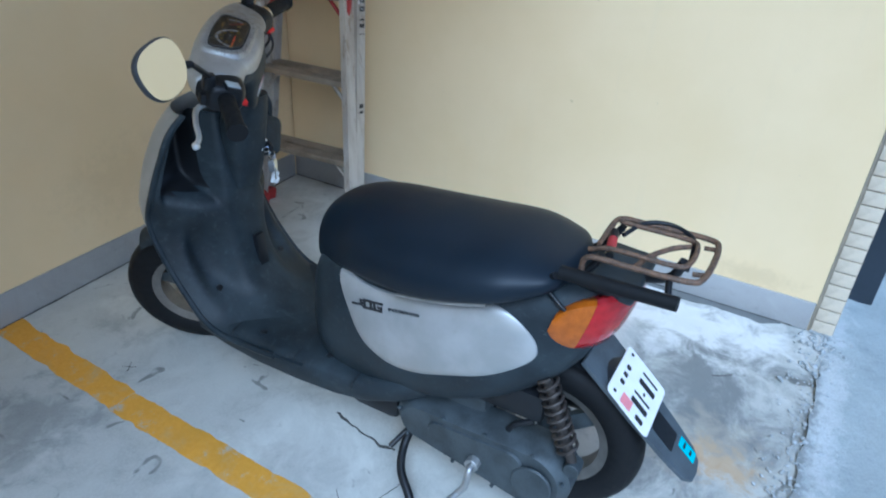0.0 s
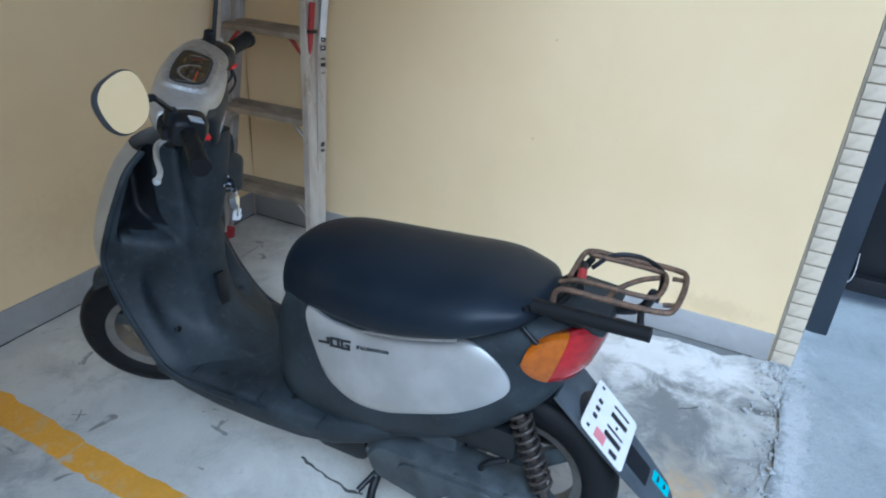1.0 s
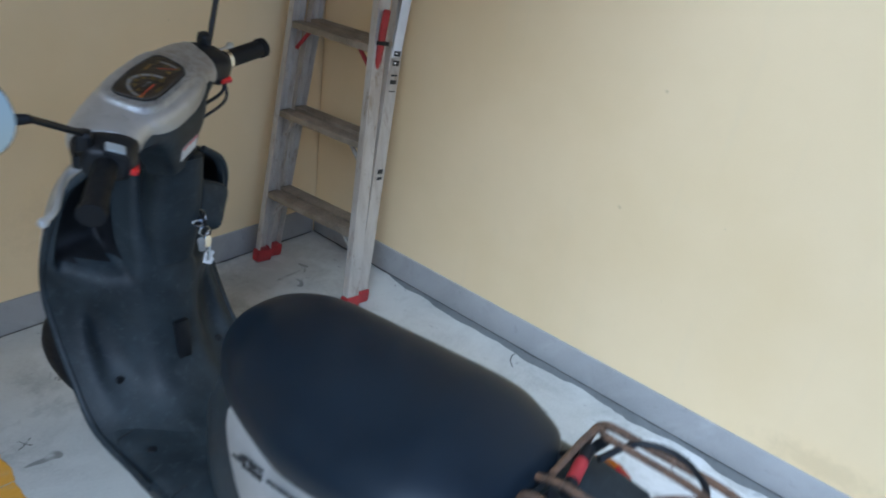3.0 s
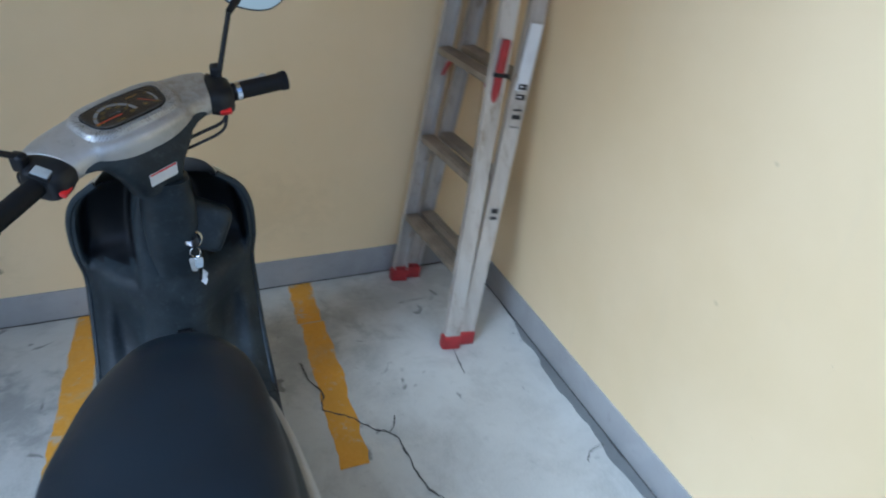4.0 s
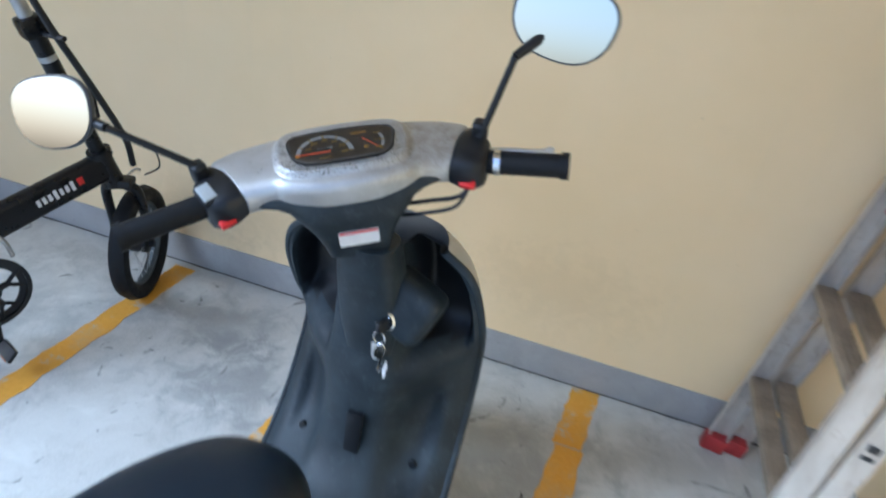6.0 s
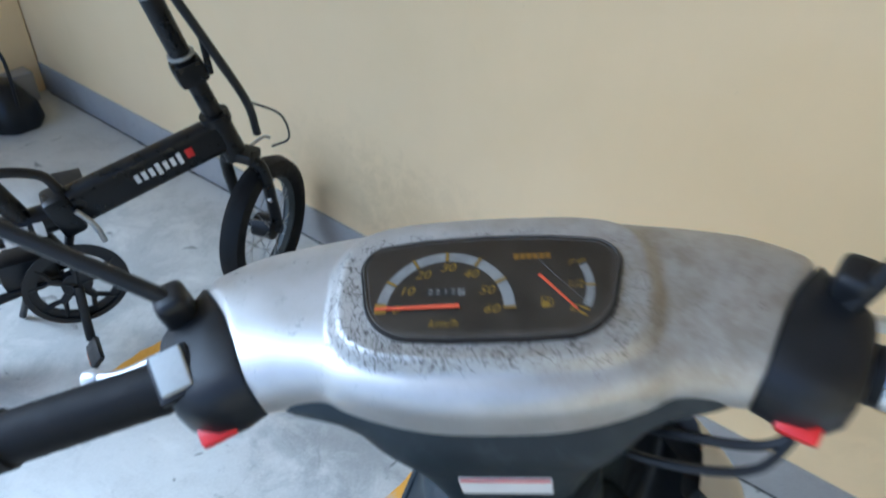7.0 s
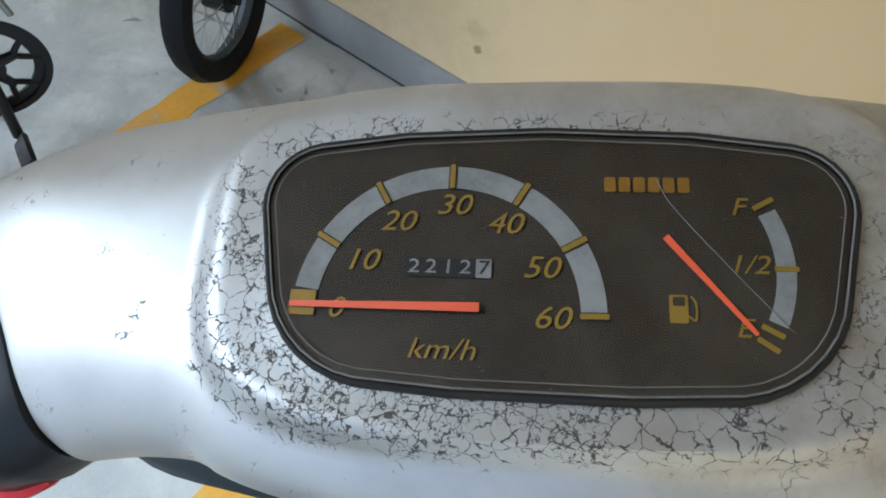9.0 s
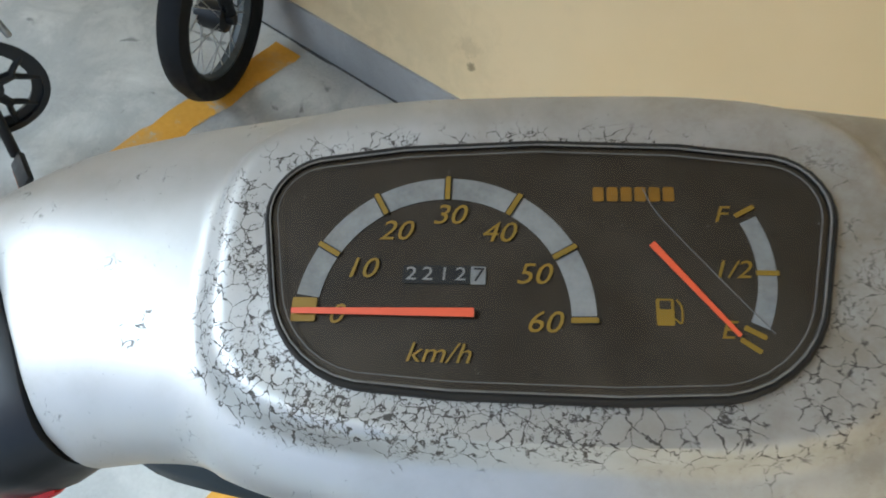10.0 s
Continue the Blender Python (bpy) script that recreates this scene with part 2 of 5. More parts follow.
def make_rust():
    m = Mat("rusty_brown_steel", 0.6, 0.3)
    a = m.noise(60, 6, 0.7)
    b = m.noise(400, 3, 0.6)
    c = m.mix(m.ramp(a, 0.35, 0.65), (0.085, 0.055, 0.038), (0.19, 0.105, 0.06))
    m.colour(m.mix(m.ramp(b, 0.5, 0.8), c, (0.25, 0.20, 0.16)))
    m.bump(b, 0.3, 0.0008)
    return m.m


def make_alu():
    m = Mat("weathered_aluminium", 0.48, 0.35)
    a = m.noise(12, 6, 0.65, stretch=(1, 1, 0.2))
    b = m.noise(34, 6, 0.72, 0.6, stretch=(1, 1, 0.35))
    c = m.mix(m.ramp(a, 0.35, 0.65), (0.44, 0.40, 0.35), (0.60, 0.57, 0.52))
    m.colour(m.mix(m.ramp(b, 0.50, 0.72, 0, 0.75), c, (0.26, 0.19, 0.12)))
    m.bump(b, 0.15, 0.0006)
    return m.m


def make_glass(name, tint=(0.86, 0.84, 0.80)):
    """A thin clear cover: see-through, with a gloss that grows at a slant."""
    m = Mat(name, 0.05)
    tr = m.t.nodes.new("ShaderNodeBsdfTransparent")
    gl = m.t.nodes.new("ShaderNodeBsdfGlossy")
    fr = m.t.nodes.new("ShaderNodeFresnel")
    mx = m.t.nodes.new("ShaderNodeMixShader")
    fr.inputs[0].default_value = 1.42
    tr.inputs[0].default_value = rgb(tint)
    gl.inputs["Roughness"].default_value = 0.06
    m.link(fr.outputs[0], mx.inputs[0])
    m.link(tr.outputs[0], mx.inputs[1])
    m.link(gl.outputs[0], mx.inputs[2])
    m.link(mx.outputs[0], m.t.nodes["Material Output"].inputs[0])
    return m.m


def make_mirror():
    m = Mat("mirror_glass", 0.02, 1.0)
    m.colour((0.70, 0.68, 0.63))
    return m.m


WALL = make_wall()
FLOOR = make_concrete("smooth_grey_concrete", (0.465, 0.465, 0.43), (0.29, 0.285, 0.26), 0.6, 0.12, patches=(
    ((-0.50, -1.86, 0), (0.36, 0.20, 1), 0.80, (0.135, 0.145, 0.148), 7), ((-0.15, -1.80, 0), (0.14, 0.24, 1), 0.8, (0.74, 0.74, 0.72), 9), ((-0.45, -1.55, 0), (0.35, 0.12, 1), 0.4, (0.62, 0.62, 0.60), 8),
    ((-0.735, -1.95, 0), (0.050, 0.085, 1), 0.8, (0.46, 0.29, 0.13), 22), ((-0.70, -1.93, 0), (0.10, 0.14, 1), 0.4, (0.50, 0.44, 0.34), 14),
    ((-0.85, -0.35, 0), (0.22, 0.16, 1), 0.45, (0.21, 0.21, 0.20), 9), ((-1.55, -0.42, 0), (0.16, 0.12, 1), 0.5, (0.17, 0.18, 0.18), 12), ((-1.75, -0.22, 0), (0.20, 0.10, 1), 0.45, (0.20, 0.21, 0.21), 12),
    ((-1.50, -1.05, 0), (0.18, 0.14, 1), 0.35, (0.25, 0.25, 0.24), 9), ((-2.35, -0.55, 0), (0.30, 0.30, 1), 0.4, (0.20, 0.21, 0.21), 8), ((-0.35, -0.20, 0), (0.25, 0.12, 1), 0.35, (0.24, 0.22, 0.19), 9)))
GROUND = make_concrete("rough_outdoor_concrete", (0.34, 0.375, 0.375), (0.22, 0.25, 0.255), 0.6, 0.9, 90, False, patches=(((-0.35, -2.175, 0), (0.65, 0.045, 1), 0.7, (0.56, 0.58, 0.58), 22), ((-0.4, -2.138, 0), (0.6, 0.022, 1), 0.5, (0.10, 0.10, 0.10), 30)))
YARD = make_concrete("pale_yard_concrete", (0.36, 0.365, 0.36), (0.26, 0.265, 0.26), 0.5, 0.4, 140, False)
SKIRT = make_concrete("grey_mortar", (0.30, 0.295, 0.285), (0.22, 0.215, 0.205), 0.4, 0.15, 200, False)
CEIL = plain("cream_ceiling_board", (0.56, 0.44, 0.28), 0.8, vary=0.05, scale=3)
FACADE = plain("brown_beige_render", (0.275, 0.22, 0.16), 0.85, vary=0.08, scale=1.5)
YELLOW = make_yellow()
CRACK = plain("dark_crack_dirt", (0.075, 0.072, 0.066), 0.95, vary=0.3, scale=60)
GREY = make_faded_plastic()
# lighter than the body plastic, with the sky's gloss put into the colour
FLAP = plain("faded_gloss_lit_mudguard_plastic", (0.075, 0.088, 0.098), 0.5, vary=0.25, scale=24, spec=0.3)
SILVER = make_silver("silver_paint", False)
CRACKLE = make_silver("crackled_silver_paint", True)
SEAT = make_seat()
BLACK = plain("black_plastic", (0.010, 0.011, 0.013), 0.42, vary=0.25, scale=40, spec=0.35)
RUBBER = plain("black_rubber", (0.007, 0.0075, 0.0085), 0.62, vary=0.3, scale=60, bump=0.2, spec=0.25)
CHROME = plain("chrome", (0.72, 0.73, 0.74), 0.16, 1.0, vary=0.08, scale=60)
STEEL = plain("dull_cast_alloy", (0.42, 0.42, 0.41), 0.40, 0.7, vary=0.22, scale=40)
ALLOY = plain("pale_bare_alloy", (0.66, 0.67, 0.67), 0.36, 0.6, vary=0.12, scale=50)
ENGINE = plain("dirty_grey_alloy", (0.070, 0.083, 0.090), 0.55, 0.4, vary=0.35, scale=22, bump=0.15)
RED = plain("red_plastic", (0.62, 0.02, 0.018), 0.35, vary=0.12)
LADDER_RED = plain("faded_red_plastic", (0.36, 0.03, 0.032), 0.5, vary=0.25, scale=40)
LAMP_RED = plain("red_lamp_lens", (0.42, 0.012, 0.016), 0.12, vary=0.2, scale=60)
LAMP_RED2 = plain("bright_red_reflector", (0.75, 0.03, 0.035), 0.15, vary=0.15, scale=120)
AMBER = plain("amber_lamp_lens", (0.42, 0.105, 0.006), 0.12, vary=0.2, scale=60)
WHITE = plain("white_plate_enamel", (0.80, 0.80, 0.78), 0.4, vary=0.05)
INK = plain("black_print", (0.02, 0.02, 0.022), 0.5, vary=0.1)
PINK = plain("pink_print", (0.75, 0.25, 0.27), 0.5, vary=0.1)
CYAN = plain("cyan_sticker", (0.02, 0.50, 0.56), 0.4, vary=0.1)
PAPER = plain("white_paper_label", (0.74, 0.74, 0.73), 0.55, vary=0.08)
RUST = make_rust()
ROCKER = plain("grey_switch_plastic", (0.36, 0.385, 0.385), 0.5, vary=0.15)
ALU = make_alu()
# grimy steps, also browned and darkened for the dim corner's shade
ALU_GRIME_SHADE = plain("grimy_shaded_brown_aluminium", (0.31, 0.255, 0.19), 0.55, 0.3, vary=0.35, scale=14)
TILE = plain("beige_glazed_tile", (0.62, 0.53, 0.40), 0.3, vary=0.12, scale=6)
JOINT = plain("brown_tile_joint", (0.33, 0.28, 0.21), 0.9, vary=0.15)
POST = plain("dark_blue_grey_steel", (0.035, 0.045, 0.06), 0.42, 0.2, vary=0.15, scale=8)
GATE = plain("black_painted_steel", (0.012, 0.013, 0.016), 0.4, 0.1, vary=0.2, scale=8)
DIAL = make_dial()
DIAL_WHITE = plain("dusty_white_dial_band", (0.42, 0.41, 0.395), 0.6, vary=0.26, scale=90)
DIAL_YELLOW = plain("yellow_dial_print", (0.45, 0.265, 0.03), 0.55, vary=0.1)
NEEDLE = plain("orange_red_needle", (0.66, 0.095, 0.035), 0.45, vary=0.08)
GLASS = make_glass("scratched_dial_cover", (0.88, 0.86, 0.82))
MIRROR = make_mirror()
MIRROR_SHELL = plain("grey_black_mirror_shell", (0.045, 0.048, 0.052), 0.45, vary=0.2, scale=40)
SCRATCH = plain("pale_scratch", (0.13, 0.12, 0.105), 0.6)
DIAL_ORANGE = plain("orange_dial_print", (0.42, 0.20, 0.02), 0.55, vary=0.15, scale=300)
BEZEL = plain("brown_black_bezel", (0.020, 0.017, 0.014), 0.55, vary=0.25, scale=80, spec=0.2)
BEZEL_LINE = plain("worn_grey_edge", (0.15, 0.14, 0.125), 0.35, vary=0.3, scale=90)
RIM = plain("dirty_silver_wheel_rim", (0.20, 0.185, 0.165), 0.42, 0.5, vary=0.2, scale=40)
FILLET = make_concrete("grey_mortar_fillet", (0.15, 0.155, 0.15), (0.09, 0.092, 0.09), 0.5, 0.4, 150, False)
CRUMB = plain("white_crumbled_mortar", (0.42, 0.44, 0.445), 0.9, vary=0.25, scale=60, bump=0.4)
COIL = plain("grimy_dark_coil_steel", (0.07, 0.058, 0.05), 0.5, 0.5, vary=0.3, scale=60)
BIKE = plain("black_gloss_frame_paint", (0.006, 0.0065, 0.0075), 0.32, vary=0.15, spec=0.3)


# ---------- shape helpers ----------
def part(name, bm, mat, parent=None, label="", angle=40, m=None):
    """Links a bmesh as one mesh object, under a thing or a part if one is given."""
    if m is not None:
        bm.transform(m)
    bmesh.ops.recalc_face_normals(bm, faces=bm.faces[:])
    me = bpy.data.meshes.new(name)
    bm.to_mesh(me)
    bm.free()
    for poly in me.polygons:
        poly.use_smooth = True
    me.set_sharp_from_angle(angle=radians(angle))
    me.materials.append(mat)
    ob = new(name, me)
    if parent is not None:
        ob.parent = parent
    if label:
        tagged(ob, label)
    return ob


def thing(name, m, label, category, group=""):
    ob = new(name)
    ob.empty_display_size = 0.1
    ob.matrix_world = m
    return tagged(ob, label, category, group)


def box(bm, centre, size, bevel=0.0, turn=None, seg=2):
    m = Matrix.Translation(centre) @ (turn if turn is not None else Matrix()) @ Matrix.Diagonal((*size, 1))
    made = bmesh.ops.create_cube(bm, size=1, matrix=m)["verts"]
    if bevel:
        edges = {e for v in made for e in v.link_edges}
        bmesh.ops.bevel(bm, geom=list(edges), offset=bevel, segments=seg, profile=0.6, affect="EDGES")
    return bm


def boxed(centre, size, bevel=0.0, turn=None, seg=2):
    return box(bmesh.new(), centre, size, bevel, turn, seg)


def spline(pts, n=8, closed=False):
    """A smooth line through the given points, n steps to each stretch."""
    p = [Vector(q) for q in pts]
    out, k = [], len(p)
    for i in range(k if closed else k - 1):
        if closed:
            a, b, c, d = p[i - 1], p[i], p[(i + 1) % k], p[(i + 2) % k]
        else:
            b, c = p[i], p[i + 1]
            a = p[i - 1] if i else b * 2 - c
            d = p[i + 2] if i + 2 < k else c * 2 - b
        for j in range(n):
            s = j / n
            out.append(0.5 * (2 * b + (c - a) * s + (2 * a - 5 * b + 4 * c - d) * s * s + (3 * b - a - 3 * c + d) * s ** 3))
    if not closed:
        out.append(p[-1].copy())
    return out


def skin(bm, rings, loop=True, cap=True, closed=False):
    """Faces between rings of equally many points."""
    rows = [[bm.verts.new(v) for v in ring] for ring in rings]
    n = len(rows[0])
    pairs = list(zip(rows, rows[1:])) + ([(rows[-1], rows[0])] if closed else [])
    for a, b in pairs:
        for i in range(n if loop else n - 1):
            j = (i + 1) % n
            bm.faces.new((a[i], a[j], b[j], b[i]))
    if cap and loop and not closed:
        bm.faces.new(rows[0][::-1])
        bm.faces.new(rows[-1])
    return bm


def tube(bm, pts, r, seg=10, closed=False, r_end=None):
    """A round bar along a line."""
    p = [Vector(q) for q in pts]
    k = len(p)
    side, rings = None, []
    for i in range(k):
        if closed:
            d = (p[(i + 1) % k] - p[i - 1]).normalized()
        else:
            d = (p[min(i + 1, k - 1)] - p[max(i - 1, 0)]).normalized()
        if side is None:
            side = d.orthogonal().normalized()
        side = (side - d * side.dot(d)).normalized()
        up = d.cross(side)
        rr = r if r_end is None else r + (r_end - r) * i / (k - 1)
        rings.append([p[i] + (side * math.cos(a) + up * math.sin(a)) * rr for a in (math.tau * j / seg for j in range(seg))])
    return skin(bm, rings, closed=closed)


def bar(pts, r, seg=10, closed=False, r_end=None):
    return tube(bmesh.new(), pts, r, seg, closed, r_end)


def turned(bm, profile, at, axis, seg=32, closed=False):
    """A lathe: profile of (along, radius) round the axis that starts at a place."""
    d = Vector(axis).normalized()
    side = d.orthogonal().normalized()
    up = d.cross(side)
    rings = []
    for j in range(seg):
        a = math.tau * j / seg
        rad = side * math.cos(a) + up * math.sin(a)
        rings.append([Vector(at) + d * h + rad * r for h, r in profile])
    return skin(bm, rings, loop=closed, cap=False, closed=True)


def disc(at, axis, r, h, bevel=0.001, seg=24):
    b = min(bevel, r * 0.4, h * 0.4)
    return turned(bmesh.new(), [(0, 0.00001), (0, r - b), (b, r), (h - b, r), (h, r - b), (h, 0.00001)], at, axis, seg)


def slab(bm, outline, place, thick, bevel=0.0):
    """A flat plate: an outline in x, y, raised by thick along z, laid by a matrix."""
    low = [bm.verts.new(place @ Vector((x, y, 0))) for x, y in outline]
    inset = bevel
    cx = sum(p[0] for p in outline) / len(outline)
    cy = sum(p[1] for p in outline) / len(outline)

    def shrunk(x, y):
        dx, dy = x - cx, y - cy
        L = math.hypot(dx, dy) or 1
        return cx + dx * (1 - inset / L), cy + dy * (1 - inset / L)

    rows = [low]
    if bevel:
        rows.append([bm.verts.new(place @ Vector((x, y, thick - bevel))) for x, y in outline])
        rows.append([bm.verts.new(place @ Vector((*shrunk(x, y), thick))) for x, y in outline])
    else:
        rows.append([bm.verts.new(place @ Vector((x, y, thick))) for x, y in outline])
    n = len(low)
    for a, b in zip(rows, rows[1:]):
        for i in range(n):
            bm.faces.new((a[i], a[(i + 1) % n], b[(i + 1) % n], b[i]))
    bm.faces.new(low[::-1])
    bm.faces.new(rows[-1])
    return bm


def rounded(w, h, r, n=5):
    """The outline of a rounded rectangle about the origin."""
    pts = []
    for cx, cy, a0 in ((w / 2 - r, h / 2 - r, 0), (-w / 2 + r, h / 2 - r, 90), (-w / 2 + r, -h / 2 + r, 180), (w / 2 - r, -h / 2 + r, 270)):
        for i in range(n + 1):
            a = radians(a0 + 90 * i / n)
            pts.append((cx + r * math.cos(a), cy + r * math.sin(a)))
    return pts


def lerp_rows(rows, n):
    """Rows of numbers, smoothly resampled to n steps for each stretch."""
    k = len(rows)
    out = []
    for i in range(k - 1):
        b, c = np.array(rows[i]), np.array(rows[i + 1])
        a = np.array(rows[i - 1]) if i else 2 * b - c
        d = np.array(rows[i + 2]) if i + 2 < k else 2 * c - b
        for j in range(n):
            s = j / n
            out.append(0.5 * (2 * b + (c - a) * s + (2 * a - 5 * b + 4 * c - d) * s * s + (3 * b - a - 3 * c + d) * s ** 3))
    out.append(np.array(rows[-1], float))
    return out


def oval(a, b, power, n=28):
    """A superellipse of half-widths a and b."""
    pts = []
    for i in range(n):
        t = math.tau * i / n
        c, s = math.cos(t), math.sin(t)
        pts.append((a * math.copysign(abs(c) ** (2 / power), c), b * math.copysign(abs(s) ** (2 / power), s)))
    return pts


def writing(text, size, place, slant=0.0, thick=0.0002, wide=1.0):
    """Letters of the built-in font as a mesh, centred on the origin of a matrix."""
    cu = bpy.data.curves.new("letters", "FONT")
    cu.body, cu.size, cu.shear, cu.extrude = text, size, slant, thick
    cu.align_x, cu.align_y = "CENTER", "CENTER"
    cu.resolution_u = 3
    ob = bpy.data.objects.new("letters", cu)
    scene.collection.objects.link(ob)
    me = bpy.data.meshes.new_from_object(ob.evaluated_get(bpy.context.evaluated_depsgraph_get()))
    bm = bmesh.new()
    bm.from_mesh(me)
    bpy.data.objects.remove(ob)
    bpy.data.meshes.remove(me)
    bpy.data.curves.remove(cu)
    bm.transform(place @ Matrix.Diagonal((wide, 1, 1, 1)))
    return bm


def structure(ob, label, category):
    return tagged(ob, label, category, kind="structure")


# ---------- the parking bay: floor, walls, ceiling ----------
EAST, NORTH, SOUTH, WEST = 0.0, 0.0, -2.108, -3.42
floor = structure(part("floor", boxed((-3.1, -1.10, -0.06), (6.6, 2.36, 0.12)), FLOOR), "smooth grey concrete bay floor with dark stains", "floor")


def rough_sheet():
    """Outdoor ground: a dense patch by the bay's edge, then wide quads to the horizon."""
    bm = bmesh.new()
    bmesh.ops.create_grid(bm, x_segments=150, y_segments=60, size=1, matrix=Matrix.Translation((-0.6, -2.79, 0)) @ Matrix.Diagonal((2.5, 0.65, 1, 1)))
    for v in bm.verts:
        edge = max(0.0, 1 - (-2.14 - v.co.y) / 0.18)
        n = noise.fractal(v.co * 9, 0.8, 2.1, 5)
        m = noise.fractal(v.co * 38, 0.8, 2.1, 3)
        v.co.z = 0.004 + 0.013 * n * edge + 0.0045 * m + 0.004 * edge
        if v.co.y > -2.145:
            v.co.y = -2.128 - 0.035 * min(1, max(0, v.co.x + 0.9)) + 0.022 * noise.fractal(Vector((v.co.x * 7, 0, 3)), 0.7, 2.0, 4)
    return bm


ground = structure(part("ground", rough_sheet(), GROUND), "rough pale outdoor concrete with a crumbled edge", "ground")
far = bmesh.new()
box(far, (0, 0, -0.112), (160, 160, 0.2))
structure(part("ground_far", far, YARD), "pale concrete yard reaching far out", "ground")

structure(part("wall_north", boxed((-1.65, NORTH + 0.086, 1.3), (3.7, 0.16, 2.6)), WALL), "cream painted rendered wall with faint stains", "wall")
structure(part("wall_east", boxed((EAST + 0.086, (SOUTH) / 2, 1.3), (0.16, -SOUTH - 0.004, 2.6)), WALL), "cream painted rendered wall paler towards daylight", "wall")
structure(part("wall_west", boxed((WEST - 0.08, -0.45, 1.3), (0.16, 0.9, 2.6)), WALL), "cream painted rendered side wall of the bay", "wall")
# ceiling out of view, its height and edge set to shade the bay
structure(part("ceiling", boxed((-4.8, -0.67, 2.17), (10.2, 1.66, 0.12)), CEIL), "unseen plain cream ceiling set to shade the covered bay", "ceiling")
structure(part("baseboard_north", boxed((-1.71, 0.031, 0.0525), (3.42, 0.062, 0.105), 0.004), SKIRT), "grey mortar skirting along the wall foot", "skirting")
structure(part("baseboard_east", boxed((0.031, (SOUTH) / 2 - 0.0, 0.0525), (0.062, -SOUTH - 0.006, 0.105), 0.004), SKIRT), "grey mortar skirting along the wall foot", "skirting")
structure(part("baseboard_west", boxed((WEST + 0.028, -0.24, 0.0525), (0.062, 0.38, 0.105), 0.004), SKIRT), "grey mortar skirting along the wall foot", "skirting")


def line_mark(x0, x1, y0, y1, w):
    """A painted strip with ragged edges, a hair above the floor."""
    bm = bmesh.new()
    n = 60
    rows = []
    for i in range(n + 1):
        s = i / n
        x, y = x0 + (x1 - x0) * s, y0 + (y1 - y0) * s
        a = 0.008 * noise.fractal(Vector((y * 14, x * 5, 1)), 0.8, 2, 3)
        b = 0.008 * noise.fractal(Vector((y * 14, x * 5, 7)), 0.8, 2, 3)
        rows.append([Vector((x - w / 2 + a, y, 0.0012)), Vector((x + w / 2 + b, y, 0.0012))])
    return skin(bm, rows, loop=False)


for x0, x1, y0, y1, w in ((-0.651, -0.664, -0.006, -0.243, 0.078), (-0.655, -0.683, -0.247, -0.885, 0.080),
                          (-1.324, -1.360, -0.004, -0.548, 0.080), (-1.363, -1.388, -0.550, -1.42, 0.080),
                          (-2.002, -2.062, -0.030, -1.45, 0.074)):
    ob = part("painted_line", line_mark(x0, x1, y0, y1, w), YELLOW)
    tagged(ob, "worn yellow painted bay line on the concrete", "bay line", "bay lines", "structure")


def crack(pts, w):
    line = spline([(x, y, 0.0) for x, y in pts], 7)
    rows = []
    for i, p in enumerate(line):
        d = (line[min(i + 1, len(line) - 1)] - line[max(i - 1, 0)]).normalized()
        side = Vector((-d.y, d.x, 0))
        off = side * 0.006 * noise.fractal(p * 30, 0.8, 2, 3)
        k = w * (0.35 + 0.9 * abs(noise.noise(p * 25)))
        rows.append([p + off + side * k + Vector((0, 0, 0.0018)), p + off - side * k + Vector((0, 0, 0.0018))])
    return skin(bmesh.new(), rows, loop=False)


for pts, w in (([(-0.735, -0.44), (-0.725, -0.53), (-0.70, -0.59), (-0.715, -0.66), (-0.66, -0.70), (-0.60, -0.775), (-0.565, -0.80), (-0.545, -0.855), (-0.54, -0.97), (-0.50, -1.06)], 0.0042),
               ([(-0.566, -0.80), (-0.54, -0.765), (-0.53, -0.74)], 0.003),
               ([(-0.262, -0.515), (-0.268, -0.57), (-0.276, -0.635)], 0.003),
               ([(-0.02, -1.02), (-0.07, -1.03), (-0.10, -1.06)], 0.004),
               ([(-1.245, -0.44), (-1.262, -0.452), (-1.28, -0.465)], 0.0022), ([(-1.252, -0.468), (-1.262, -0.452), (-1.272, -0.436)], 0.0022),
               ([(-1.10, -1.05), (-1.114, -1.108), (-1.125, -1.165), (-1.133, -1.204), (-1.13, -1.25)], 0.006), ([(-1.19, -1.325), (-1.243, -1.308), (-1.282, -1.295), (-1.33, -1.292)], 0.002), ([(-1.30, -1.20), (-1.33, -1.225), (-1.361, -1.242)], 0.0018),
               ([(-0.05, -1.62), (-0.10, -1.60), (-0.14, -1.605)], 0.003), ([(-0.40, -1.88), (-0.385, -1.91), (-0.36, -1.935)], 0.0035)):
    part("crack", crack(pts, w), CRACK, floor)
# open joints where the floor meets the skirting


def fillet_strip():
    """A ragged mortar strip that fills the angle between floor and east skirting."""
    rows = []
    for i in range(81):
        y = -0.42 - 0.0201 * i
        w = (0.030 + 0.022 * noise.fractal(Vector((0, y * 6, 2)), 0.8, 2, 4)) * min(1, i / 6, (80 - i) / 4 + 0.3)
        rows.append([Vector((-0.0005, y, 0.0042)), Vector((-0.55 * w, y, 0.0032)), Vector((-w, y, 0.0006))])
    return skin(bmesh.new(), rows, loop=False)


part("mortar_fillet", fillet_strip(), FILLET, floor, "ragged dark grey mortar fillet")


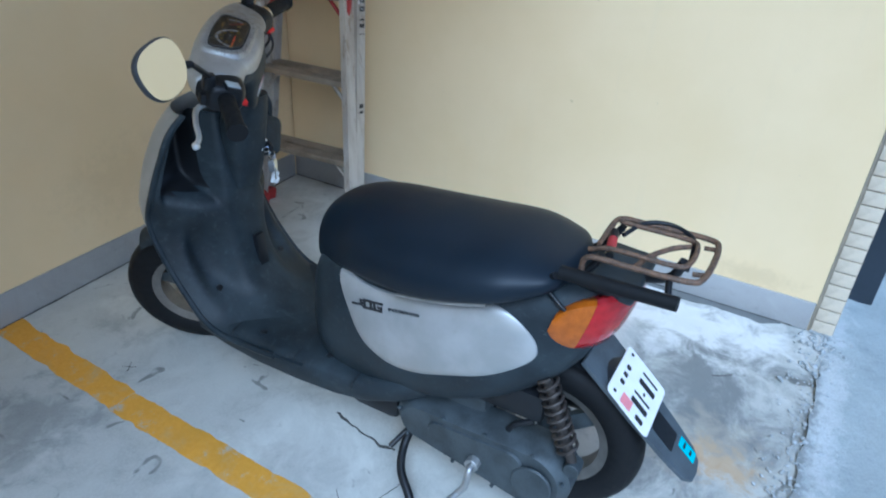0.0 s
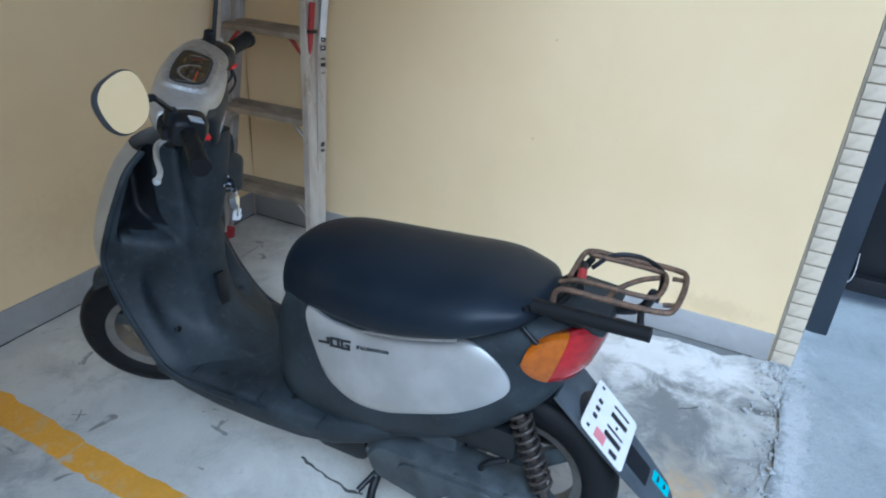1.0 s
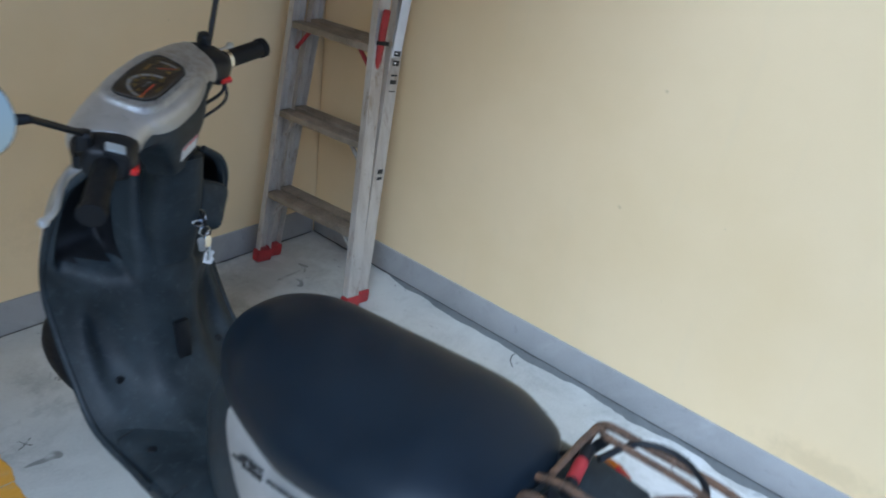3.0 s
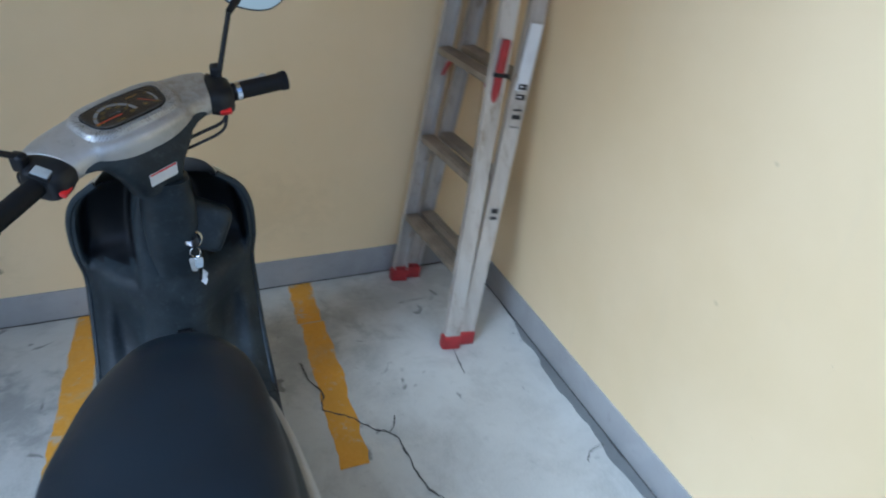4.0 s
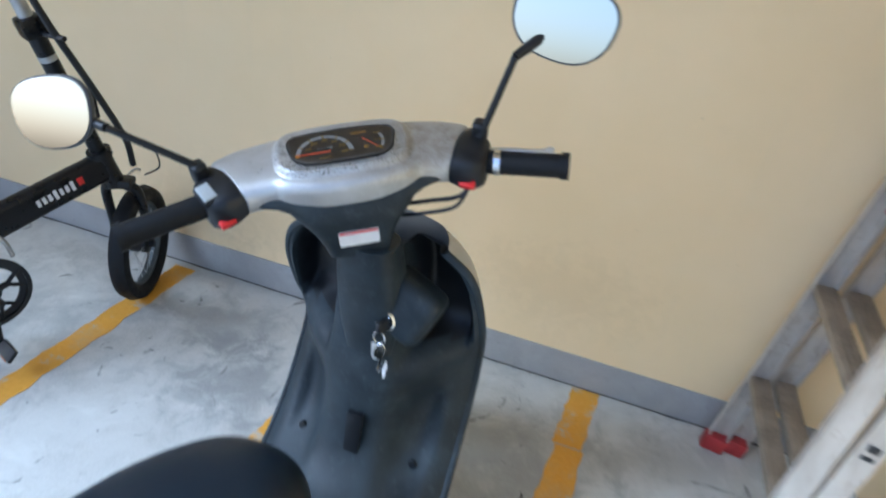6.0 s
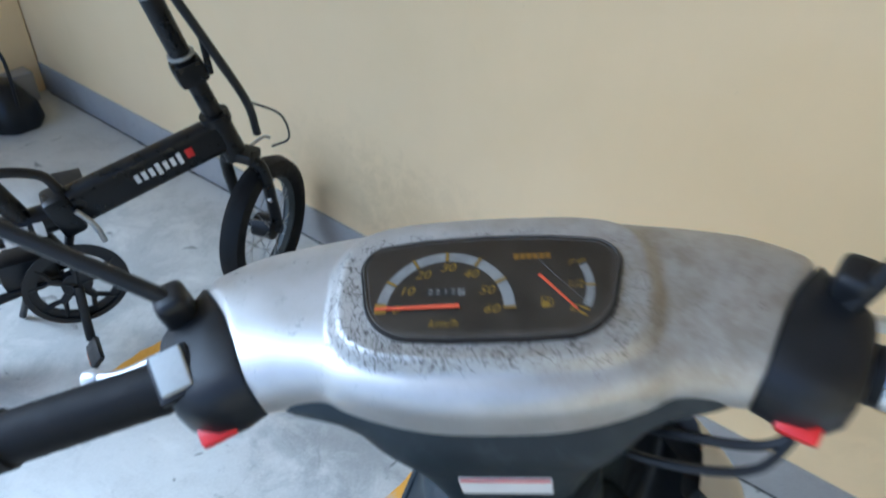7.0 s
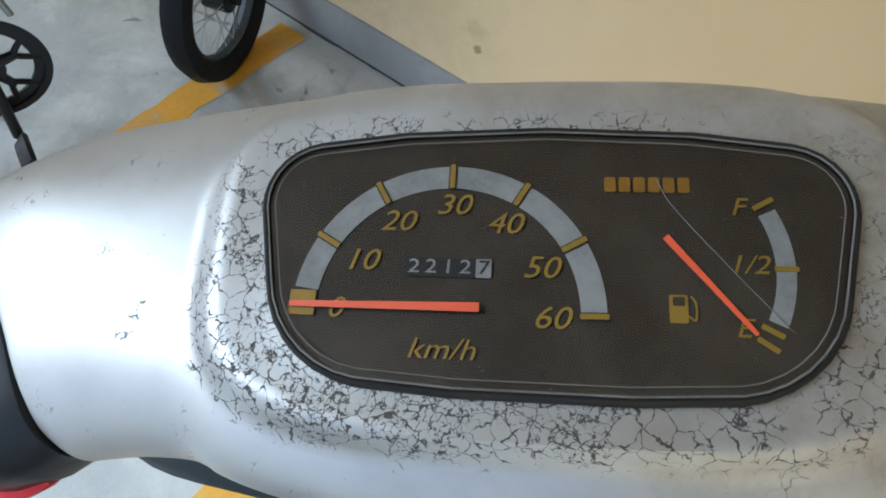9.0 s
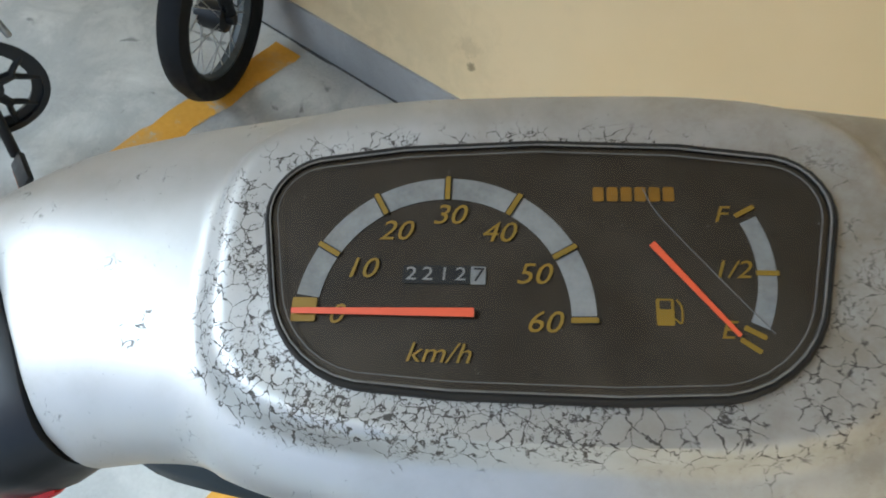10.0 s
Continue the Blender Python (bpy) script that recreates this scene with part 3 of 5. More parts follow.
def foot_joint(along_x, start, length):
    """A thin open joint of uneven width where a skirting meets the floor."""
    rows = []
    n = int(length / 0.02)
    for i in range(n + 1):
        d = start - length * i / n
        w = 0.0045 + 0.006 * max(0, noise.fractal(Vector((d * 9, 3, along_x)), 0.8, 2, 4))
        near, out = 0.001, -w
        rows.append([Vector((d, near, 0.0012)), Vector((d, out, 0.0008))] if along_x else [Vector((near, d, 0.0052)), Vector((out, d, 0.0050))])
    return skin(bmesh.new(), rows, loop=False)


part("skirting_joint", foot_joint(1, -0.01, 3.38), CRACK, floor)
part("skirting_joint", foot_joint(0, -0.01, 2.05), CRACK, floor)

# crumbled mortar along the outer edge of the floor
crumbs = bmesh.new()
for i in range(640):
    x = -random.random() ** 1.3 * 1.25
    y = -2.155 - 0.045 * x + random.gauss(0, 0.034)
    r = random.uniform(0.0012, 0.0048) * (1 if random.random() < 0.9 else 1.8)
    made = bmesh.ops.create_icosphere(crumbs, subdivisions=1, radius=r, matrix=Matrix.Translation((x, y, 0.006 + r * 0.3)) @ Matrix.Rotation(random.random() * 6, 4, "Z") @ Matrix.Diagonal((1.3, 0.9, 0.6, 1)))["verts"]
    for v in made:
        v.co += Vector((random.uniform(-1, 1), random.uniform(-1, 1), random.uniform(-1, 1))) * r * 0.28
tagged(part("mortar_crumbs", crumbs, CRUMB, angle=20), "crumbled white mortar bits along the floor edge", "rubble", kind="stuff")

# the tiled end of the east wall, and the gate beyond it
pier = structure(part("wall_end", boxed((EAST + 0.088, SOUTH - 0.0355, 1.3), (0.164, 0.072, 2.6)), JOINT), "wall end clad in beige glazed tiles", "wall")
tile_mesh = None
for i in range(56):
    z = 0.005 + 0.046 * i + 0.0205
    if tile_mesh is None:
        t0 = part("tile", boxed((0, 0, 0), (0.010, 0.062, 0.041), 0.0018), TILE, pier)
        tile_mesh = t0.data
        t0.location = (EAST + 0.006, SOUTH - 0.039, z)
        continue
    t1 = new("tile", tile_mesh)
    t1.parent = pier
    t1.location = (EAST + 0.006 + random.uniform(-0.0006, 0.0006), SOUTH - 0.039, z)

gate = thing("metal_gate", pose(0.04, -0.065, 0), "black steel gate on a dark blue-grey post", "gate")
part("post", boxed((0.29, -2.172, 1.2), (0.10, 0.105, 2.4), 0.004), POST, gate, "dark blue-grey square steel post")
part("strip", boxed((0.55, -2.236, 1.2), (0.02, 0.035, 2.36), 0.002), STEEL, gate, "pale metal closing strip")
part("gate_panel", boxed((0.58, -2.785, 1.22), (0.05, 1.06, 2.3), 0.004), GATE, gate)
part("bottom_rail", boxed((0.54, -2.785, 0.10), (0.05, 1.06, 0.06), 0.004), GATE, gate)
part("hook", bar(spline([(0.53, -2.28, 0.22), (0.50, -2.28, 0.14), (0.49, -2.265, 0.115), (0.49, -2.25, 0.13)], 6), 0.003), CHROME, gate, "small white hook")
# unseen plain block above the bay, added to hold off sun and sky
structure(part("light_block_above", boxed((-3.5, -0.67, 5.65), (14, 1.66, 6.8)), FACADE), "unseen plain block over the bay, added to block sun and sky", "wall")

# ---------- the scooter ----------
scooter = thing("scooter", pose(-1.035, -1.61, 0, 0, 0, 0), "small grey and silver motor scooter with black seat", "scooter")


def wheel(at, m=None, name="wheel"):
    """A small cast wheel: tyre, rim, spokes and hub, with its axle along x."""
    tyre = bmesh.new()
    prof = [(-0.030, 0.128), (-0.038, 0.140), (-0.043, 0.158), (-0.041, 0.176), (-0.032, 0.190), (-0.018, 0.198), (0, 0.2005),
            (0.018, 0.198), (0.032, 0.190), (0.041, 0.176), (0.043, 0.158), (0.038, 0.140), (0.030, 0.128)]
    turned(tyre, prof, at, (1, 0, 0), 56, closed=True)
    w = part(name, tyre, RUBBER, scooter, "black road tyre on a cast rim", m=m)
    rim = bmesh.new()
    turned(rim, [(-0.033, 0.134), (-0.031, 0.137), (-0.026, 0.128), (-0.018, 0.117), (0.018, 0.117), (0.026, 0.128), (0.031, 0.137), (0.033, 0.134), (0.024, 0.110), (-0.024, 0.110)], at, (1, 0, 0), 48, closed=True)
    part("rim", rim, RIM, w, "dull silver rim", m=m)
    hub = bmesh.new()
    turned(hub, [(-0.05, 0.0001), (-0.05, 0.022), (-0.035, 0.034), (0.035, 0.034), (0.05, 0.022), (0.05, 0.0001)], at, (1, 0, 0), 24)
    part("hub", hub, ENGINE, w, m=m)
    for k in range(3):
        a = math.tau * k / 3 + 0.35
        mid = Vector(at) + Vector((0, math.cos(a), math.sin(a))) * 0.073
        turn = Matrix.Rotation(a, 4, "X")
        part("spoke", boxed(mid, (0.024, 0.09, 0.038), 0.006, turn), ENGINE, w, m=m)
    return w


wheel((0, 0.0, 0.202), name="rear_wheel")
wheel((0.012, 1.065, 0.205), STEER, "front_wheel")

# fork, front mudguard
for sx in (-0.062, 0.062):
    part("fork_leg", bar([(0.012 + sx, 1.065, 0.205), (0.012 + sx, 1.01, 0.36), (0.012 + sx, 0.96, 0.52)], 0.017, 12), ENGINE, scooter, m=STEER)
guard = bmesh.new()
rings = []
for i in range(17):
    a = radians(58 + 92 * i / 16)
    ring = []
    for u in np.linspace(-1, 1, 9):
        r = 0.226 - 0.020 * u * u
        ring.append(Vector((0.012 + 0.056 * u, 1.065 + r * math.cos(a), 0.205 + r * math.sin(a))))
    rings.append(ring)
skin(guard, rings, loop=False)
part("front_mudguard", guard, GREY, scooter, m=STEER)

# rear body: half-width at a height, from sections of y, bottom, top, half-width
BODY = [(0.590, 0.250, 0.470, 0.085), (0.560, 0.225, 0.525, 0.122), (0.50, 0.195, 0.553, 0.146), (0.40, 0.195, 0.565, 0.158), (0.25, 0.235, 0.585, 0.166),
        (0.12, 0.292, 0.612, 0.160), (0.02, 0.368, 0.634, 0.138), (-0.04, 0.440, 0.640, 0.114), (-0.072, 0.500, 0.634, 0.082), (-0.094, 0.535, 0.612, 0.046)]
BODY_FINE = lerp_rows(BODY, 5)


def body_section(y):
    rows = sorted(BODY)
    ys = [r[0] for r in rows]
    return [float(np.interp(y, ys, [r[k] for r in rows])) for k in (1, 2, 3)]


def body_half(y, z):
    zb, zt, hw = body_section(y)
    q = abs((z - (zb + zt) / 2) / ((zt - zb) / 2))
    return hw * max(0.0, 1 - min(q, 0.985) ** 3.2) ** (1 / 3.2)


bm = bmesh.new()
skin(bm, [[Vector((px, y, (zb + zt) / 2 + pz)) for px, pz in oval(hw, (zt - zb) / 2, 3.2, 36)] for y, zb, zt, hw in BODY_FINE])
rear = part("rear_body", bm, GREY, scooter, "faded dark grey plastic rear bodywork")


def side_patch(points, sign, lift, n=5):
    """A raised plate on the body's side, from an outline of y, z."""
    line = [(p.x, p.y) for p in spline([(y, z, 0) for y, z in points], n, True)]
    cy, cz = sum(p[0] for p in line) / len(line), sum(p[1] for p in line) / len(line)
    rings = []
    for k, up in ((1.0, -0.004), (0.995, lift * 0.6), (0.965, lift), (0.85, lift * 1.25), (0.6, lift * 1.5), (0.3, lift * 1.6), (0.05, lift * 1.6)):
        ring = []
        for y, z in line:
            yy, zz = cy + (y - cy) * k, cz + (z - cz) * k
            ring.append(Vector((sign * (body_half(yy, zz) + up), yy, zz)))
        rings.append(ring)
    return skin(bmesh.new(), rings)


PANEL = [(0.480, 0.513), (0.447, 0.441), (0.410, 0.378), (0.350, 0.345), (0.285, 0.346), (0.197, 0.374), (0.098, 0.416), (0.040, 0.458), (0.020, 0.490), (0.034, 0.527), (0.072, 0.557), (0.122, 0.566), (0.206, 0.540), (0.322, 0.516), (0.405, 0.509)]
for sx, words in ((-1, "brushed silver side panel with black print"), (1, "brushed silver side panel")):
    p = part("side_panel", side_patch(PANEL, sx, 0.006), SILVER, scooter, words)
    if sx < 0:
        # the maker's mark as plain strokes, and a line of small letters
        mark = bmesh.new()
        for y0, z0, w, h in ((0.416, 0.466, 0.026, 0.0055), (0.405, 0.473, 0.0065, 0.016), (0.388, 0.483, 0.023, 0.0055), (0.388, 0.467, 0.023, 0.0055), (0.397, 0.475, 0.006, 0.019), (0.379, 0.475, 0.006, 0.019),
                             (0.362, 0.487, 0.023, 0.0055), (0.357, 0.479, 0.013, 0.005), (0.362, 0.471, 0.023, 0.0055), (0.371, 0.479, 0.006, 0.019), (0.353, 0.475, 0.006, 0.011)):
            box(mark, (-(body_half(y0, z0) + 0.0108), y0, z0), (0.0016, w, h), 0.0005, Matrix.Rotation(radians(-9), 4, "X"))
        part("mark", mark, INK, p)
        x = -(body_half(0.298, 0.4925) + 0.0120)
        side = Matrix.Translation((x, 0.298, 0.4925)) @ Matrix(((0, 0, -1, 0), (-1, 0, 0, 0), (0, 1, 0, 0), (0, 0, 0, 1))) @ Matrix.Rotation(radians(10), 4, "Z")
        part("lettering", writing("SPACE INNOVATION", 0.0108, side, 0.1, 0.0008, 0.72), INK, p)

# pale trim under the seat's edge
part("trim_strip", bar(spline([(-0.176, 0.31, 0.536), (-0.181, 0.21, 0.559), (-0.172, 0.12, 0.582)], 6), 0.0035, 8), STEEL, scooter)

SEAT_ROWS = [(0.600, 0.480, 0.516, 0.022), (0.594, 0.466, 0.556, 0.046), (0.574, 0.468, 0.602, 0.068), (0.532, 0.478, 0.638, 0.097), (0.46, 0.498, 0.660, 0.130), (0.35, 0.516, 0.670, 0.145),
             (0.22, 0.541, 0.680, 0.150), (0.11, 0.576, 0.687, 0.143), (0.04, 0.604, 0.677, 0.121), (0.010, 0.620, 0.668, 0.098), (-0.008, 0.632, 0.654, 0.058)]
bm = bmesh.new()
rings = []
for y, zb, zt, hw in lerp_rows(SEAT_ROWS, 5):
    ring = []
    for i in range(40):
        t = math.tau * i / 40
        c, s = math.cos(t), math.sin(t)
        x = hw * math.copysign(abs(c) ** 0.62, c)
        z = zb + (zt - zb) * (0.42 + (0.58 * abs(s) ** 0.85 if s > 0 else -0.42 * abs(s) ** 0.5))
        x *= 1 - 0.10 * max(0, s) ** 2 - 0.06 * max(0, -s)
        if x < 0:
            x *= 1 + 0.13 * min(1, max(0, (0.47 - y) / 0.2)) * min(1, max(0, y / 0.1))
            z += 0.07 * x * max(0, s)
        else:
            x *= 1 + 0.05 * min(1, max(0, (0.45 - y) / 0.15)) * min(1, max(0, y / 0.1))
        ring.append(Vector((x - 0.013 - 0.017 * min(1, max(0, (0.50 - y) / 0.2)), y, z)))
    rings.append(ring)
skin(bm, rings)
seat = part("seat", bm, SEAT, scooter, "long black vinyl saddle", 60)

part("tail_cowl", boxed((-0.004, -0.070, 0.634), (0.170, 0.105, 0.026), 0.012, Matrix.Rotation(radians(4), 4, "X"), 3), GREY, scooter)

# tail lamp: amber ends and a red middle that wrap the tail
def lamp_shell(a0, a1, lift):
    rings = []
    for i in range(25):
        a = (a0 + a1) / 2 - (a1 - a0) / 2 * math.cos(math.pi * i / 24)
        x = 0.122 * math.sin(radians(88) * a)
        y = 0.020 - 0.115 * math.cos(radians(88) * a) ** 0.75
        k = max(0.0, 1 - abs(a) ** 5.0) ** 0.5
        lo, hi = 0.550 - 0.050 * k, 0.560 + 0.068 * k
        out = Vector((math.sin(radians(88) * a), -math.cos(radians(88) * a), 0))
        ring = []
        for j in range(12):
            t = math.tau * j / 12
            c, s = math.cos(t), math.sin(t)
            z = (lo + hi) / 2 + (hi - lo) / 2 * math.copysign(abs(s) ** 0.7, s) + 0.004
            d = (0.016 if c > 0 else 0.03) * math.copysign(abs(c) ** 0.7, c)
            ring.append(Vector((x, y - 0.25 * (z - 0.56), z)) + out * (d + lift))
        rings.append(ring)
    return skin(bmesh.new(), rings)


lamp = part("tail_lamp", lamp_shell(-0.69, 0.69, 0.0), LAMP_RED, scooter, "glossy red tail lamp")
part("reflector", boxed((-0.045, -0.098, 0.575), (0.036, 0.010, 0.050), 0.004, Matrix.Rotation(radians(12), 4, "X")), LAMP_RED2, lamp)
part("indicator", lamp_shell(-0.985, -0.695, 0.001), AMBER, scooter, "amber indicator lens")
part("indicator", lamp_shell(0.695, 0.985, 0.001), AMBER, scooter, "amber indicator lens")

# rear mudguard with the plate
SLOPE = Matrix.Translation((0.004, -0.152, 0.368)) @ Matrix.Rotation(radians(42), 4, "X")
flap_line = [(-0.072, 0.13), (0.072, 0.13), (0.068, -0.02), (0.056, -0.14), (0.048, -0.185), (0.030, -0.207), (0, -0.212), (-0.030, -0.207), (-0.048, -0.185), (-0.056, -0.14), (-0.068, -0.02)]
flap = part("rear_mudguard", slab(bmesh.new(), flap_line, SLOPE @ Matrix.Translation((0, 0, -0.012)), 0.008, 0.002), FLAP, scooter, "faded grey plastic rear mudguard, lightened for sky gloss")
plate = part("number_plate", slab(bmesh.new(), rounded(0.158, 0.126, 0.011), SLOPE @ Matrix.Translation((0, 0.003, 0.004)), 0.002, 0.0006), WHITE, scooter, "white number plate with black bars")
for x, y, w, h, mat in ((-0.024, 0.040, 0.012, 0.012, INK), (0.000, 0.040, 0.012, 0.012, INK), (0.024, 0.040, 0.012, 0.012, INK), (-0.062, 0.046, 0.008, 0.008, INK), (0.064, 0.046, 0.008, 0.008, INK),
                        (-0.056, 0.012, 0.028, 0.030, PINK), (-0.062, -0.030, 0.013, 0.022, INK),
                        (-0.032, -0.018, 0.015, 0.048, INK), (-0.010, -0.018, 0.006, 0.048, INK), (0.006, -0.018, 0.010, 0.006, INK), (0.028, -0.018, 0.015, 0.048, INK), (0.054, -0.018, 0.006, 0.048, INK)):
    part("bar", slab(bmesh.new(), rounded(w, h, 0.0022, 2), SLOPE @ Matrix.Translation((x, y + 0.003, 0.0062)), 0.0006), mat, plate)
# flat black patch in place of a recess, its shade put into the colour
part("recess_shade", slab(bmesh.new(), rounded(0.056, 0.066, 0.004, 3), SLOPE @ Matrix.Translation((0.0, -0.100, -0.0038)), 0.0006), BLACK, flap)
part("sticker", slab(bmesh.new(), rounded(0.030, 0.050, 0.002, 2), SLOPE @ Matrix.Translation((0.022, -0.168, -0.0038)), 0.0008), CYAN, flap, "bright cyan sticker")
part("bar", slab(bmesh.new(), rounded(0.018, 0.006, 0.001, 2), SLOPE @ Matrix.Translation((0.022, -0.158, -0.0028)), 0.0005), INK, flap)
part("bar", slab(bmesh.new(), rounded(0.014, 0.006, 0.001, 2), SLOPE @ Matrix.Translation((0.022, -0.178, -0.0028)), 0.0005), INK, flap)

# luggage rack of bent round bar
rack = part("luggage_rack", bar(spline([(-0.088, -0.02, 0.655), (-0.092, -0.03, 0.695), (-0.092, -0.10, 0.700), (-0.088, -0.195, 0.702), (-0.060, -0.221, 0.703), (0.055, -0.223, 0.703), (0.082, -0.197, 0.703), (0.082, -0.10, 0.700), (0.080, -0.035, 0.696), (0.074, -0.02, 0.655)], 7), 0.0055, 10), RUST, scooter, "rusty brown bent-rod luggage rack")
part("rod", bar(spline([(-0.055, -0.02, 0.690), (-0.058, -0.06, 0.705), (-0.056, -0.165, 0.706), (-0.035, -0.19, 0.706), (0.035, -0.19, 0.706), (0.052, -0.165, 0.706), (0.052, -0.06, 0.705), (0.05, -0.035, 0.705), (-0.05, -0.035, 0.703)], 6), 0.0048, 10), RUST, rack)
part("rod", bar(spline([(-0.075, -0.11, 0.694), (-0.02, -0.12, 0.690), (0.03, -0.15, 0.692), (0.06, -0.19, 0.695)], 6), 0.005), RUST, rack)
part("rod", bar([(0.055, -0.20, 0.697), (0.052, -0.223, 0.701)], 0.0045), RUST, rack)
part("rod", bar([(-0.05, -0.20, 0.697), (-0.048, -0.222, 0.701)], 0.0045), RUST, rack)
for sx in (-0.07, 0.06):
    part("stay", bar(spline([(sx, -0.05, 0.694), (sx, -0.03, 0.66), (sx, 0.0, 0.63)], 5), 0.007), BLACK, rack)
part("stay", bar(spline([(-0.02, -0.18, 0.700), (-0.01, -0.16, 0.655), (0.0, -0.09, 0.625)], 5), 0.009), BLACK, rack)
part("cross_tube", bar([(-0.045, -0.055, 0.682), (0.035, -0.04, 0.690)], 0.0085, 12), BLACK, rack)
part("red_band", bar([(-0.024, -0.0511, 0.6846), (0.008, -0.0451, 0.6886)], 0.0090, 12), LADDER_RED, rack, "red printed band")
part("grab_grip", bar([(-0.128, 0.004, 0.672), (-0.132, -0.10, 0.678), (-0.136, -0.198, 0.685)], 0.0130, 18), RUBBER, scooter, "black foam-covered grab bar")
part("grab_stay", bar(spline([(-0.128, 0.012, 0.662), (-0.115, 0.03, 0.640), (-0.10, 0.02, 0.615)], 5), 0.006), BLACK, scooter)
part("grab_stay", bar(spline([(-0.136, -0.185, 0.672), (-0.11, -0.175, 0.690), (-0.08, -0.17, 0.697)], 5), 0.006), BLACK, scooter)
cord = spline([(0.02, -0.06, 0.696), (0.070, -0.085, 0.706), (0.088, -0.13, 0.708), (0.070, -0.175, 0.702), (0.03, -0.185, 0.690), (0.0, -0.185, 0.672)], 8)
part("elastic_cord", bar(cord, 0.0045, 10), BLACK, rack, "black elastic cord")
part("cable", bar(spline([(-0.118, 0.03, 0.625), (-0.128, -0.01, 0.60), (-0.120, -0.045, 0.575)], 6), 0.004), BLACK, scooter)

# frame and pipes under the footboard as one dark box, added to block light
part("underframe", boxed((0.0, 0.66, 0.152), (0.20, 0.44, 0.062), 0.02), BLACK, scooter)

# engine and drive cover
def stadium(y0, z0, r0, y1, z1, r1, n=10):
    d = math.atan2(z1 - z0, y1 - y0)
    pts = []
    for i in range(n + 1):
        a = d + math.pi / 2 + math.pi * i / n
        pts.append((y0 + r0 * math.cos(a), z0 + r0 * math.sin(a)))
    for i in range(n + 1):
        a = d - math.pi / 2 + math.pi * i / n
        pts.append((y1 + r1 * math.cos(a), z1 + r1 * math.sin(a)))
    return pts


SIDE = Matrix(((0, 0, -1, 0), (1, 0, 0, 0), (0, 1, 0, 0), (0, 0, 0, 1)))
drive = part("drive_cover", slab(bmesh.new(), stadium(0.288, 0.176, 0.050, -0.006, 0.152, 0.080), Matrix.Translation((-0.050, 0, 0)) @ SIDE, 0.086, 0.020), ENGINE, scooter, "dirty grey alloy drive case")
part("cover_ridge", slab(bmesh.new(), stadium(0.225, 0.182, 0.022, 0.050, 0.178, 0.034), Matrix.Translation((-0.134, 0, 0)) @ SIDE, 0.008, 0.004), ENGINE, drive)
part("cover_boss", disc((-0.138, -0.008, 0.152), (-1, 0, 0), 0.046, 0.008, 0.003, 32), ENGINE, drive)
for y, z in ((0.322, 0.200), (0.300, 0.133), (0.18, 0.110), (0.08, 0.090), (-0.048, 0.094), (-0.072, 0.182), (0.0, 0.224), (0.11, 0.226), (0.21, 0.222)):
    part("bolt", disc((-0.131, y, z), (-1, 0, 0), 0.0046, 0.009), ENGINE, drive)
part("breather_pipe", bar(spline([(-0.10, 0.07, 0.235), (-0.105, 0.055, 0.262), (-0.095, 0.020, 0.280)], 5), 0.007, 8), BLACK, drive)
part("brake_cable", bar(spline([(-0.128, -0.06, 0.095), (-0.118, 0.06, 0.078), (-0.100, 0.20, 0.095), (-0.085, 0.32, 0.130)], 6), 0.0035, 8), BLACK, scooter)
part("crankcase", boxed((0.0, 0.22, 0.205), (0.16, 0.17, 0.13), 0.02), ENGINE, scooter)
part("air_box", boxed((-0.055, 0.10, 0.318), (0.10, 0.20, 0.075), 0.02), BLACK, scooter, "black plastic air filter box")
part("belly", boxed((-0.02, 0.41, 0.162), (0.19, 0.14, 0.078), 0.025), BLACK, scooter)
kick = part("kick_starter", bar(spline([(-0.150, 0.125, 0.146), (-0.172, 0.123, 0.142), (-0.178, 0.127, 0.10), (-0.182, 0.140, 0.075)], 6), 0.008, 10), STEEL, scooter, "bare metal kick-start lever")
part("kick_boss", disc((-0.138, 0.125, 0.146), (-1, 0, 0), 0.016, 0.022), STEEL, kick)
part("kick_pedal", bar([(-0.18, 0.140, 0.074), (-0.215, 0.150, 0.070)], 0.008, 10), STEEL, kick)
stand = part("side_stand", bar(spline([(-0.10, 0.31, 0.115), (-0.145, 0.305, 0.085), (-0.185, 0.285, 0.062), (-0.215, 0.245, 0.035), (-0.235, 0.222, 0.009)], 6), 0.010, 10), BLACK, scooter, "black side stand resting on the floor")
part("stand_foot", boxed((-0.240, 0.215, 0.005), (0.055, 0.032, 0.009), 0.003), BLACK, stand)
part("stand_lug", bar([(-0.10, 0.312, 0.115), (-0.155, 0.335, 0.085)], 0.007), BLACK, stand)
# spring strut
a, b = Vector((-0.098, 0.015, 0.425)), Vector((-0.104, -0.078, 0.218))
strut = part("shock_absorber", bar([a, b], 0.011, 12), COIL, scooter, "spring strut with a rusty dark coil")
d = (b - a).normalized()
s1 = d.orthogonal().normalized()
s2 = d.cross(s1)
coil = [a + (b - a) * (0.06 + 0.8 * i / 110) + (s1 * math.cos(i * 0.55) + s2 * math.sin(i * 0.55)) * 0.0215 for i in range(111)]
part("coil", bar(coil, 0.0040, 8), COIL, strut)
part("eye", disc((-0.085, -0.080, 0.212), (-1, 0, 0), 0.017, 0.036), ENGINE, strut)
